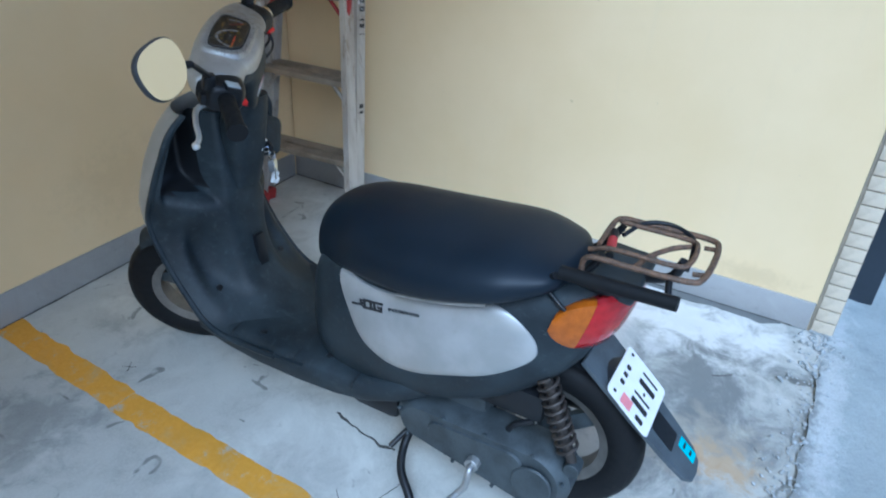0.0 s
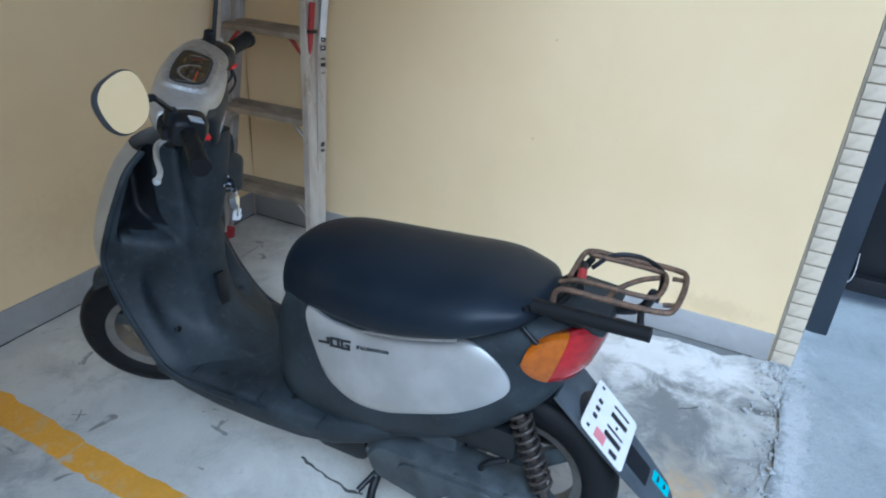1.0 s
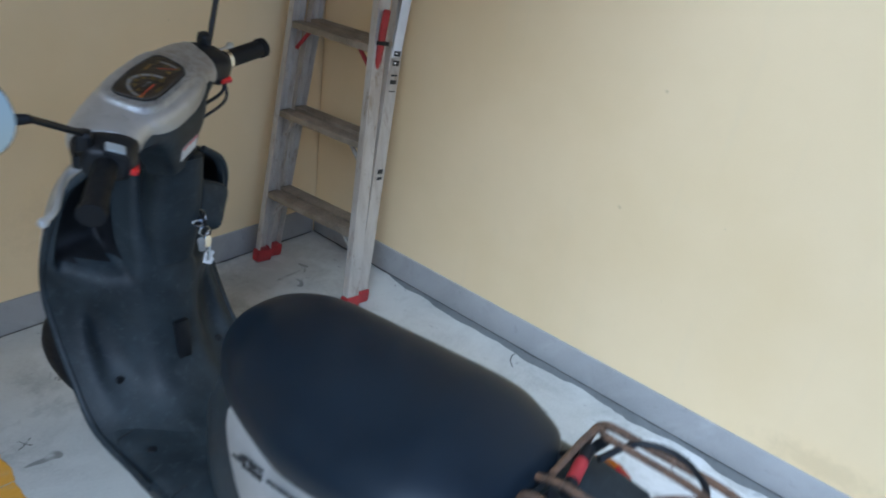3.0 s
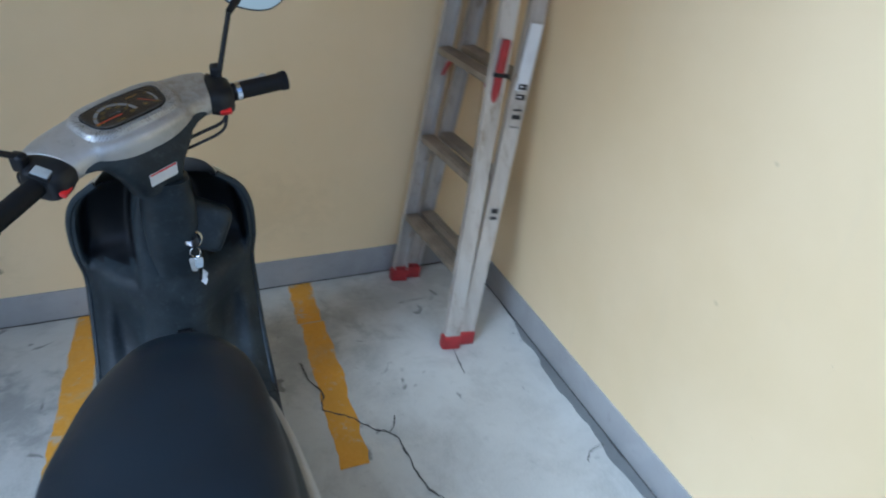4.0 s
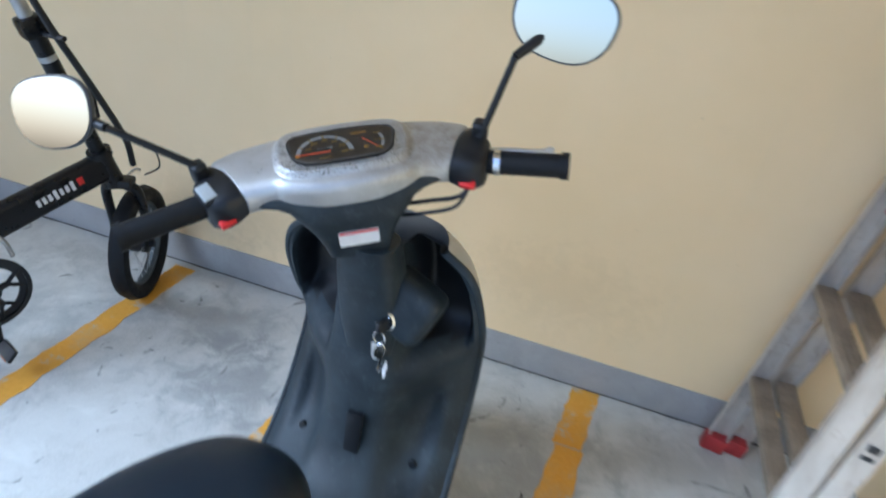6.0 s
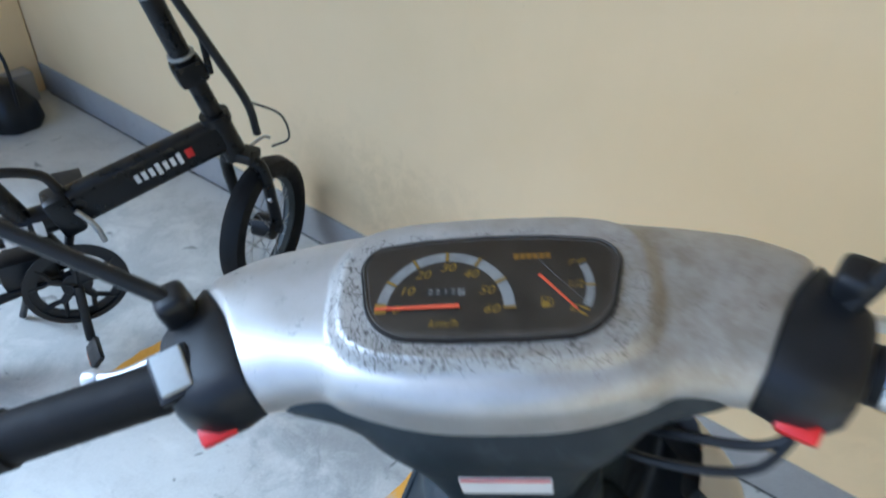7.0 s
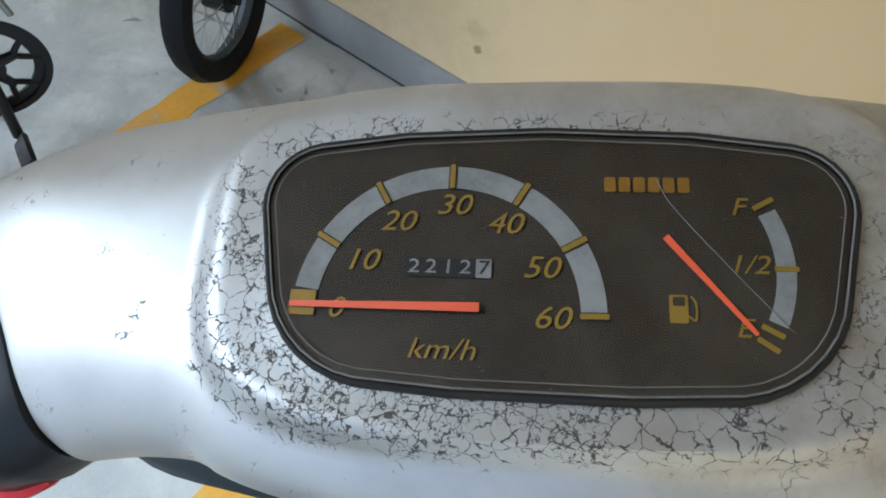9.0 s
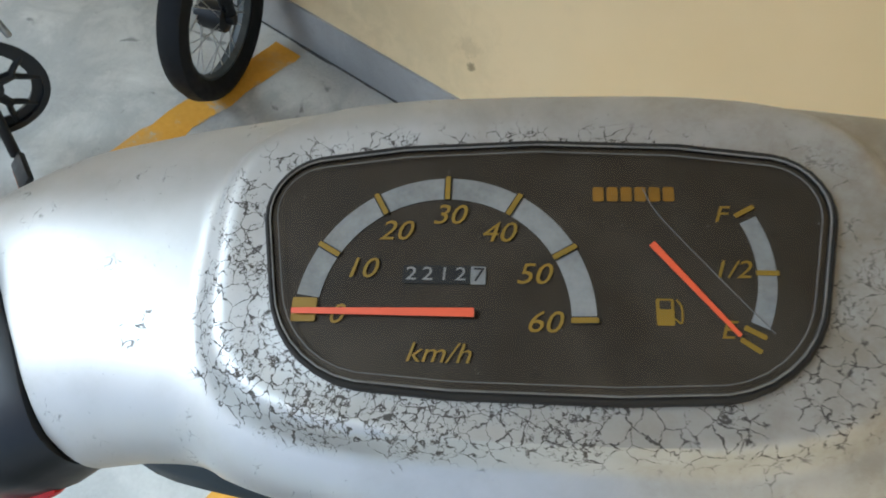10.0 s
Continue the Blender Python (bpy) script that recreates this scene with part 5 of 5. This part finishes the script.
    lever = part("brake_lever", bar(spline([at(0.172, 0.838, 0.884), at(0.198, 0.858 + fwd, 0.876 + lift), at(0.235, 0.856 + fwd, 0.868 + lift * 1.5), at(0.275, 0.842 + fwd, 0.858 + lift * 2), at(0.300, 0.842 + fwd, 0.855 + lift * 2)], 6), 0.0060, 10, r_end=0.0050), ALLOY, scooter, "bare alloy brake lever", m=STEER)
    part("lever_ball", turned(bmesh.new(), [(-0.008, 0.0001), (-0.006, 0.006), (0, 0.008), (0.006, 0.006), (0.008, 0.0001)], at(0.302, 0.842 + fwd, 0.855 + lift * 2), (1, 0, 0), 14), ALLOY, lever, m=STEER)
    part("lever_clamp", boxed(aside(0.190, 0.010, -0.048), (0.030, 0.030, 0.026), 0.007, tilt.to_4x4()), BLACK, switch, m=STEER)
    part("mirror_boss", boxed(aside(0.198, 0.006, -0.009), (0.021, 0.024, 0.034), 0.007, tilt.to_4x4(), 3), BLACK, switch, m=STEER)
    if sx < 0:
        part("rocker_frame", boxed(aside(0.1885, -0.0375, -0.0135), (0.025, 0.033, 0.008), 0.003, (tilt @ Matrix.Rotation(radians(14), 3, "X")).to_4x4(), 2), BLACK, switch, m=STEER)
        part("rocker", boxed(aside(0.1885, -0.0375, -0.0105), (0.0190, 0.0275, 0.008), 0.0018, (tilt @ Matrix.Rotation(radians(14), 3, "X")).to_4x4(), 3), ROCKER, switch, "pale grey rocker switch", m=STEER)
    else:
        part("grip_collar", bar([g0.lerp(g2, 0.16), g0.lerp(g2, 0.24)], 0.0186, 20), CHROME, grip, "chrome throttle collar", m=STEER)
part("brake_cable", bar(spline([(0.186, 0.800, 0.880), (0.160, 0.794, 0.858), (0.115, 0.806, 0.852), (0.06, 0.835, 0.840)], 8), 0.0033, 8), BLACK, scooter, m=STEER)
part("brake_cable", bar(spline([(0.176, 0.795, 0.872), (0.150, 0.786, 0.846), (0.100, 0.798, 0.838), (0.06, 0.83, 0.826)], 8), 0.003, 8), BLACK, scooter, m=STEER)


def mirror(base, neck, centre, normal, w, h, lean):
    """A round-cornered rear-view mirror on a thin stalk; places in the scooter's own metres."""
    stem = part("mirror_stem", bar(spline([base, Vector(base).lerp(Vector(neck), 0.12) + Vector((0, 0, 0.004)), neck], 6), 0.006, 10, r_end=0.005), BLACK, scooter, "thin black mirror stalk")
    n = Vector(normal).normalized()
    right = Vector((0, 0, 1)).cross(n).normalized()
    m = Matrix.Translation(centre) @ Matrix((right, n.cross(right), n)).transposed().to_4x4() @ Matrix.Rotation(radians(lean), 4, "Z")
    line = []
    for i in range(40):
        t = math.tau * i / 40
        c, s = math.cos(t), math.sin(t)
        x = w / 2 * math.copysign(abs(c) ** 0.8, c) * (1 + 0.10 * s)
        line.append((x, h / 2 * math.copysign(abs(s) ** 0.8, s)))
    bm = bmesh.new()
    rings = []
    for k, z in ((0.95, 0.004), (1.0, 0.003), (1.015, -0.001), (0.97, -0.007), (0.75, -0.014), (0.35, -0.018)):
        rings.append([m @ Vector((x * k, y * k, z)) for x, y in line])
    head = part("mirror", skin(bm, rings), MIRROR_SHELL, scooter, "grey-black plastic rear-view mirror")
    part("mirror_glass", slab(bmesh.new(), [(x * 0.955, y * 0.955) for x, y in line], m @ Matrix.Translation((0, 0, 0.0045)), 0.0012), MIRROR, head, "silvered mirror glass")
    back = m @ Vector((0, 0, -0.02))
    part("mirror_joint", bar([neck, Vector(neck).lerp(back, 0.55), back], 0.0065, 12, r_end=0.011), BLACK, stem)
    return head


def local(x, y, z):
    return (x + 1.035, y + 1.61, z)


mirror(local(-1.232, -0.886, 0.893), local(-1.328, -0.948, 0.955), local(-1.400, -0.958, 0.962), (0.16, -1.0, 0.26), 0.112, 0.094, 14)
mirror(local(-0.905, -0.692, 0.945), local(-0.872, -0.688, 1.080), local(-0.822, -0.656, 1.130), (0.10, -1.0, 0.15), 0.140, 0.106, -10)

# ---------- folding stepladder leaning in the corner ----------
ladder = thing("stepladder", pose(0, 0, 0), "folded aluminium stepladder with red feet and hinges", "ladder")


def rail(bm, a, b, w, d):
    """A channel-section rail from a to b: web facing y, flanges along x."""
    a, b = Vector(a), Vector(b)
    up = (b - a).normalized()
    ex = Vector((1, 0, 0))
    ex = (ex - up * ex.dot(up)).normalized()
    ey = up.cross(ex)
    t = 0.0028
    sect = [(-w / 2, -d / 2), (w / 2, -d / 2), (w / 2, d / 2), (w / 2 - t, d / 2), (w / 2 - t, -d / 2 + t), (-w / 2 + t, -d / 2 + t), (-w / 2 + t, d / 2), (-w / 2, d / 2)]
    return skin(bm, [[p + ex * x + ey * y for x, y in sect] for p in (a, b)])


NEAR = [Vector((-0.268, -0.500, 0.02)), Vector((-0.100, -0.372, 1.20))]
FAR = [Vector((-0.300, -0.072, 0.02)), Vector((-0.107, -0.045, 1.20))]
SHIFT0, SHIFT1 = Vector((0.052, 0.010, 0)), Vector((0.098, 0.006, 0))


def on_rail(r, z, k=0.0, back=0):
    s = (z - r[0].z) / (r[1].z - r[0].z)
    p = r[0].lerp(r[1], s)
    if back:
        p = p + SHIFT0.lerp(SHIFT1, s)
    return p


for r, flip in ((NEAR, 1), (FAR, -1)):
    for back in (0, 1):
        p0, p1 = on_rail(r, 0.03, back=back), on_rail(r, 1.14, back=back)
        q = part("rail", rail(bmesh.new(), p0, p1, 0.050, 0.024 * flip), ALU, ladder, "weathered aluminium ladder rail")
        foot = on_rail(r, 0.022, back=back)
        part("foot", boxed(foot + Vector((0, 0, 0.003)), (0.062, 0.036, 0.046), 0.008, Matrix.Rotation(radians(8), 4, "Y")), LADDER_RED, q, "red rubber foot")
    # red hinge cap that joins the two rails
    c0, c1 = on_rail(r, 1.17), on_rail(r, 1.17, back=1)
    part("hinge", boxed((c0 + c1) / 2 + Vector((0, 0, 0.01)), (0.140, 0.034, 0.070), 0.012, Matrix.Rotation(radians(8), 4, "Y")), LADDER_RED, ladder, "red plastic hinge cap")
    part("hinge", boxed(on_rail(r, 1.10), (0.052, 0.033, 0.10), 0.005, Matrix.Rotation(radians(8), 4, "Y")), LADDER_RED, ladder)
    part("hinge", boxed(on_rail(r, 1.10, back=1), (0.050, 0.033, 0.09), 0.005, Matrix.Rotation(radians(8), 4, "Y")), LADDER_RED, ladder)

for z in (0.262, 0.548, 0.835):
    for back in (0, 1):
        a, b = on_rail(NEAR, z - 0.005, back=back), on_rail(FAR, z - 0.005, back=back)
        mid = (a + b) / 2
        d = b - a
        turn = Matrix.Rotation(math.atan2(-d.x, d.y), 4, "Z") @ Matrix.Rotation(math.atan2(d.z, d.y), 4, "X")
        st = part("step", boxed(mid, (0.046, d.length - 0.012, 0.022), 0.003, turn), ALU_GRIME_SHADE, ladder, "grimy ribbed aluminium step with corner shade in its colour")
        for k in (-1, 0, 1):
            part("tread_rib", boxed(mid + turn @ Vector((0.013 * k, 0, 0.0118)), (0.004, d.length - 0.03, 0.003), 0.0, turn), ALU_GRIME_SHADE, st)
        if not back:
            for p, s in ((a, 1), (b, -1)):
                part("brace", bar([p + Vector((0, 0.012 * s, -0.075)), p + Vector((0, 0.075 * s, -0.010))], 0.007, 8), LADDER_RED if z > 0.8 else ALU, st)

# red locking strip on the near rail, black buckle, and print on the second rail as bars
LEAN = Matrix.Rotation(math.atan2(0.163, 1.14), 4, "Y")
lock_strip = part("lock_strip", boxed(on_rail(NEAR, 0.835) + Vector((-0.002, -0.0145, 0)), (0.024, 0.008, 0.225), 0.008, LEAN), LADDER_RED, ladder, "red plastic lock strip")
part("buckle", boxed(on_rail(NEAR, 0.850) + Vector((0.004, -0.018, 0)), (0.046, 0.010, 0.012), 0.002, LEAN), BLACK, lock_strip)
label = part("label_strip", boxed(on_rail(NEAR, 0.825, back=1) + Vector((0.0, -0.0135, 0)), (0.040, 0.002, 0.32), 0.0006, LEAN), PAPER, ladder, "white label with black printed bars")
for z, h in ((0.925, 0.020), (0.897, 0.020), (0.869, 0.020), (0.841, 0.022), (0.812, 0.020), (0.784, 0.020), (0.748, 0.007), (0.728, 0.016), (0.700, 0.004)):
    part("print_bar", boxed(on_rail(NEAR, z, back=1) + Vector((0.001, -0.0150, 0)), (0.028, 0.0012, h * 0.80), 0.0003, LEAN), INK, label)
    if h >= 0.020:
        part("print_bar", boxed(on_rail(NEAR, z + 0.001, back=1) + Vector((-0.003, -0.0160, 0)), (0.010, 0.0010, 0.0045), 0.0003, LEAN), PAPER, label)
for z, h in ((0.450, 0.016), (0.428, 0.010)):
    part("print_bar", boxed(on_rail(NEAR, z, back=1) + Vector((0.0, -0.0150, 0)), (0.022, 0.0012, h), 0.0004, LEAN), INK, ladder)

# ---------- folding bicycle ----------
bike = thing("folding_bicycle", pose(-2.025, -0.190, 0, 0, 0, -22), "small black folding bicycle with fat tyres", "bicycle")
WR = 0.175


def bike_wheel(y, turn, name):
    m = Matrix.Translation((0, y, WR)) @ turn @ Matrix.Scale(WR / 0.182, 4)
    tyre = turned(bmesh.new(), [(-0.016, 0.133), (-0.026, 0.143), (-0.030, 0.158), (-0.023, 0.174), (0, 0.182), (0.023, 0.174), (0.030, 0.158), (0.026, 0.143), (0.016, 0.133)], (0, 0, 0), (1, 0, 0), 48, closed=True)
    w = part(name, tyre, RUBBER, bike, "fat black tyre on a spoked rim", m=m)
    part("rim", turned(bmesh.new(), [(-0.013, 0.139), (-0.013, 0.128), (0, 0.123), (0.013, 0.128), (0.013, 0.139), (0.006, 0.142), (-0.006, 0.142)], (0, 0, 0), (1, 0, 0), 48, closed=True), ENGINE, w, m=m)
    part("hub", turned(bmesh.new(), [(-0.045, 0.0001), (-0.045, 0.010), (-0.030, 0.012), (-0.026, 0.030), (0.026, 0.030), (0.030, 0.012), (0.045, 0.010), (0.045, 0.0001)], (0, 0, 0), (1, 0, 0), 24), BLACK, w, m=m)
    for k in range(28):
        t = math.tau * k / 28
        sx = 0.024 if k % 2 else -0.024
        t2 = t + (0.35 if k % 4 < 2 else -0.35)
        part("spoke", bar([(sx, 0.028 * math.cos(t), 0.028 * math.sin(t)), (0, 0.128 * math.cos(t2), 0.128 * math.sin(t2))], 0.0011, 6), STEEL, w, m=m)
    return w


TURN = Matrix.Rotation(radians(41), 4, "Z")
bike_wheel(0.0, TURN, "front_wheel")
bike_wheel(-0.80, Matrix(), "rear_wheel")
fork_m = Matrix.Translation((0, -0.03, 0)) @ TURN @ Matrix.Translation((0, 0.03, 0))
for sx in (-0.048, 0.048):
    part("fork_blade", bar(spline([(sx, 0.0, WR), (sx, -0.012, 0.25), (sx * 0.95, -0.035, 0.36), (sx * 0.4, -0.045, 0.385)], 6), 0.014, 10), BIKE, bike, m=fork_m)
part("reflector_clip", disc((0.050, -0.022, 0.275), (1, -0.3, 0), 0.010, 0.008), CHROME, bike, "shiny cable clip", m=fork_m)
part("mudguard_bridge", boxed((0, -0.04, 0.392), (0.075, 0.05, 0.026), 0.008), BIKE, bike, m=fork_m)
part("lamp_bracket", bar(spline([(0.01, -0.02, 0.40), (0.015, 0.03, 0.40), (0.02, 0.05, 0.39)], 5), 0.004), STEEL, bike, m=fork_m)
part("head_tube", bar([(0, -0.045, 0.385), (0, -0.078, 0.485)], 0.026, 16), BIKE, bike)
part("headset", bar([(0, -0.076, 0.478), (0, -0.081, 0.497)], 0.032, 16), BIKE, bike)
post = part("steering_post", bar([(0, -0.078, 0.485), (0, -0.110, 0.585)], 0.020, 14), BIKE, bike)
part("fold_joint", boxed((0.004, -0.115, 0.600), (0.058, 0.062, 0.050), 0.012, Matrix.Rotation(radians(17), 4, "X")), BIKE, bike)
part("fold_latch", boxed((0.030, -0.085, 0.640), (0.016, 0.012, 0.085), 0.004, Matrix.Rotation(radians(5), 4, "X")), BIKE, bike)
part("fold_band", bar([(0, -0.124, 0.630), (0, -0.1255, 0.636)], 0.027, 16), STEEL, bike)
part("upper_post", bar([(0, -0.12, 0.615), (0, -0.187, 0.835)], 0.0215, 14), BIKE, bike)
part("post_band", bar([(0, -0.162, 0.752), (0, -0.166, 0.766)], 0.0222, 16), STEEL, bike, "silver band")
part("post_clamp", boxed((0, -0.188, 0.835), (0.052, 0.056, 0.05), 0.010, Matrix.Rotation(radians(17), 4, "X")), BIKE, bike)
part("clamp_lever", bar([(0.02, -0.175, 0.822), (0.085, -0.150, 0.822)], 0.007, 8), BIKE, bike)
part("inner_post", bar([(0, -0.187, 0.835), (0, -0.235, 0.99)], 0.0165, 14), STEEL, bike)
part("handlebar", bar(spline([(-0.27, -0.28, 1.00), (-0.12, -0.245, 1.00), (0, -0.238, 1.00), (0.12, -0.245, 1.00), (0.27, -0.28, 1.00)], 6), 0.0125, 12), BIKE, bike)
for sx in (-1, 1):
    part("grip", bar([(sx * 0.17, -0.256, 1.00), (sx * 0.28, -0.282, 1.00)], 0.017, 14), RUBBER, bike)
part("cable", bar(spline([(0.04, -0.22, 0.99), (0.06, -0.17, 0.85), (0.058, -0.09, 0.68), (0.035, -0.02, 0.53), (0.02, 0.0, 0.44)], 8), 0.009, 8), BLACK, bike, "bundle of black cables")
part("cable", bar(spline([(0.028, -0.01, 0.52), (0.05, 0.045, 0.49), (0.05, 0.06, 0.43), (0.02, 0.03, 0.40)], 8), 0.0025, 6), BLACK, bike)
tube_bm = bmesh.new()
a, b = Vector((0, -0.070, 0.448)), Vector((0, -0.40, 0.352))
d = (b - a).normalized()
nz = d.cross(Vector((1, 0, 0))).normalized()
skin(tube_bm, [[p + Vector((px, 0, 0)) + nz * pz for px, pz in oval(0.024, hh, 3.5, 24)] for p, hh in ((a, 0.040), (a.lerp(b, 0.5), 0.041), (b, 0.043))])
main = part("main_tube", tube_bm, BIKE, bike, "thick black frame tube with pale marks")
for k in range(7):
    p = a.lerp(b, 0.30 + 0.045 * k)
    part("mark", boxed(p + Vector((0.0245, 0, 0.004)), (0.0012, 0.0092, 0.028 if k in (0, 3) else 0.020), 0.0003, Matrix.Rotation(math.atan2(d.z, d.y) + math.pi, 4, "X")), PAPER, main)
part("mark", boxed(a.lerp(b, 0.235) + Vector((0.0245, 0, 0.006)), (0.0012, 0.016, 0.022), 0.0003, Matrix.Rotation(math.atan2(d.z, d.y) + math.pi, 4, "X")), RED, main)
part("frame_hinge", boxed((0, -0.405, 0.350), (0.066, 0.05, 0.092), 0.012, Matrix.Rotation(radians(16), 4, "X")), BIKE, bike)
part("hinge_lever", bar(spline([(0.036, -0.385, 0.365), (0.046, -0.36, 0.330), (0.046, -0.35, 0.285)], 5), 0.006), STEEL, bike)
part("carry_handle", bar(spline([(0, -0.40, 0.392), (0.0, -0.425, 0.440), (0, -0.50, 0.462), (0, -0.56, 0.440), (0, -0.575, 0.40)], 7), 0.010, 10), BLACK, bike)
part("seat_tube", bar([(0, -0.43, 0.225), (0, -0.505, 0.42), (0, -0.555, 0.545)], 0.021, 14), BIKE, bike)
low = part("lower_tube", bar([(0, -0.405, 0.345), (0, -0.60, 0.325), (0, -0.66, 0.30)], 0.030, 14), BIKE, bike)
for k in range(4):
    part("mark", boxed((0.030, -0.455 - 0.028 * k, 0.338 - 0.003 * k), (0.002, 0.018, 0.036), 0.0004), PAPER, low)
part("battery_case", boxed((0, -0.50, 0.24), (0.07, 0.11, 0.075), 0.02), BLACK, bike)
for sx in (-0.035, 0.035):
    part("chain_stay", bar([(sx * 0.7, -0.44, 0.215), (sx * 1.4, -0.80, WR)], 0.010), BIKE, bike)
    part("seat_stay", bar([(sx * 0.6, -0.53, 0.47), (sx * 1.4, -0.80, WR)], 0.008), BIKE, bike)
part("seat_post", bar([(0, -0.555, 0.545), (0, -0.62, 0.74)], 0.014, 12), STEEL, bike)
bm = bmesh.new()
skin(bm, [[Vector((px, y, z + pz)) for px, pz in oval(w, 0.03, 2.4, 20)] for y, z, w in ((-0.45, 0.775, 0.012), (-0.50, 0.78, 0.022), (-0.58, 0.785, 0.040), (-0.66, 0.79, 0.078), (-0.72, 0.795, 0.075), (-0.74, 0.795, 0.04))])
part("saddle", bm, SEAT, bike, "small black saddle")
# cranks and chainring on the right side
CR = Vector((0.052, -0.425, 0.205))
ring = part("chainring", turned(bmesh.new(), [(-0.003, 0.073), (0.003, 0.073), (0.004, 0.092), (0.0, 0.095), (-0.004, 0.092)], CR, (1, 0, 0), 44, closed=True), BLACK, bike, "black chainring with an open spider")
for k in range(5):
    t = math.tau * k / 5 + 0.2
    tip = CR + Vector((0, math.cos(t), math.sin(t))) * 0.088
    part("spider_arm", bar([CR, CR.lerp(tip, 0.62)], 0.011, 8, r_end=0.008), BLACK, ring)
    for off in (-0.30, 0.30):
        q = CR + Vector((0, math.cos(t + off), math.sin(t + off))) * 0.090
        part("spider_arm", bar(spline([CR + Vector((0, math.cos(t), math.sin(t))) * 0.048, CR + Vector((0, math.cos(t + off * 0.6), math.sin(t + off * 0.6))) * 0.062, q], 4), 0.0055, 8), BLACK, ring)
part("guard", turned(bmesh.new(), [(0.006, 0.089), (0.009, 0.089), (0.009, 0.101), (0.006, 0.101)], CR, (1, 0, 0), 44, closed=True), BLACK, ring)
part("hub_motor", disc(CR - Vector((0.012, 0, 0)), (1, 0, 0), 0.030, 0.02), BLACK, ring)
tip = CR + Vector((0.030, -0.010, -0.135))
part("crank_arm", bar([CR + Vector((0.010, 0, 0)), tip], 0.010, 10), BLACK, bike)
part("pedal", boxed(tip + Vector((0.046, 0, 0)), (0.072, 0.036, 0.012), 0.004, Matrix.Rotation(radians(48), 4, "X")), BLACK, bike, "black flat pedal")
part("pedal_reflector", boxed(tip + Vector((0.046, -0.0125, -0.0135)), (0.046, 0.004, 0.008), 0.001, Matrix.Rotation(radians(48), 4, "X")), AMBER, bike)
tip2 = Vector((-0.075, -0.38, 0.335))
part("crank_arm", bar([(-0.055, -0.425, 0.205), tip2], 0.010, 10), BLACK, bike)
part("pedal", boxed(tip2 + Vector((-0.052, 0, 0)), (0.088, 0.060, 0.013), 0.004), BLACK, bike)
part("kickstand", bar([(-0.03, -0.50, 0.20), (-0.14, -0.56, 0.006)], 0.008), BLACK, bike)

# ---------- black item of unknown kind by the far corner, shaped as a bag ---
bm = bmesh.new()
rings = []
for z, w, d in ((0.004, 0.12, 0.10), (0.03, 0.135, 0.112), (0.09, 0.125, 0.10), (0.14, 0.09, 0.07), (0.165, 0.05, 0.04), (0.17, 0.02, 0.015)):
    rings.append([Vector((px * (1 + 0.15 * noise.noise(Vector((px * 20, py * 20, z * 20)))), py * (1 + 0.2 * noise.noise(Vector((px * 15, py * 17, z * 20 + 5)))), z)) for px, py in oval(w, d, 2.6, 26)])
bag = part("bag", skin(bm, rings), BLACK, None)
bag.location = (-3.27, -0.20, 0)
bag.scale = (0.82, 0.82, 0.9)
tagged(bag, "black soft item with a loop standing by the skirting", "bag")
part("strap", bar(spline([(-0.05, 0.0, 0.14), (-0.04, 0.0, 0.25), (0.06, 0.0, 0.31), (0.12, 0.0, 0.27), (0.11, 0.0, 0.14), (0.10, 0, 0.06)], 7), 0.007, 8), BLACK, bag)
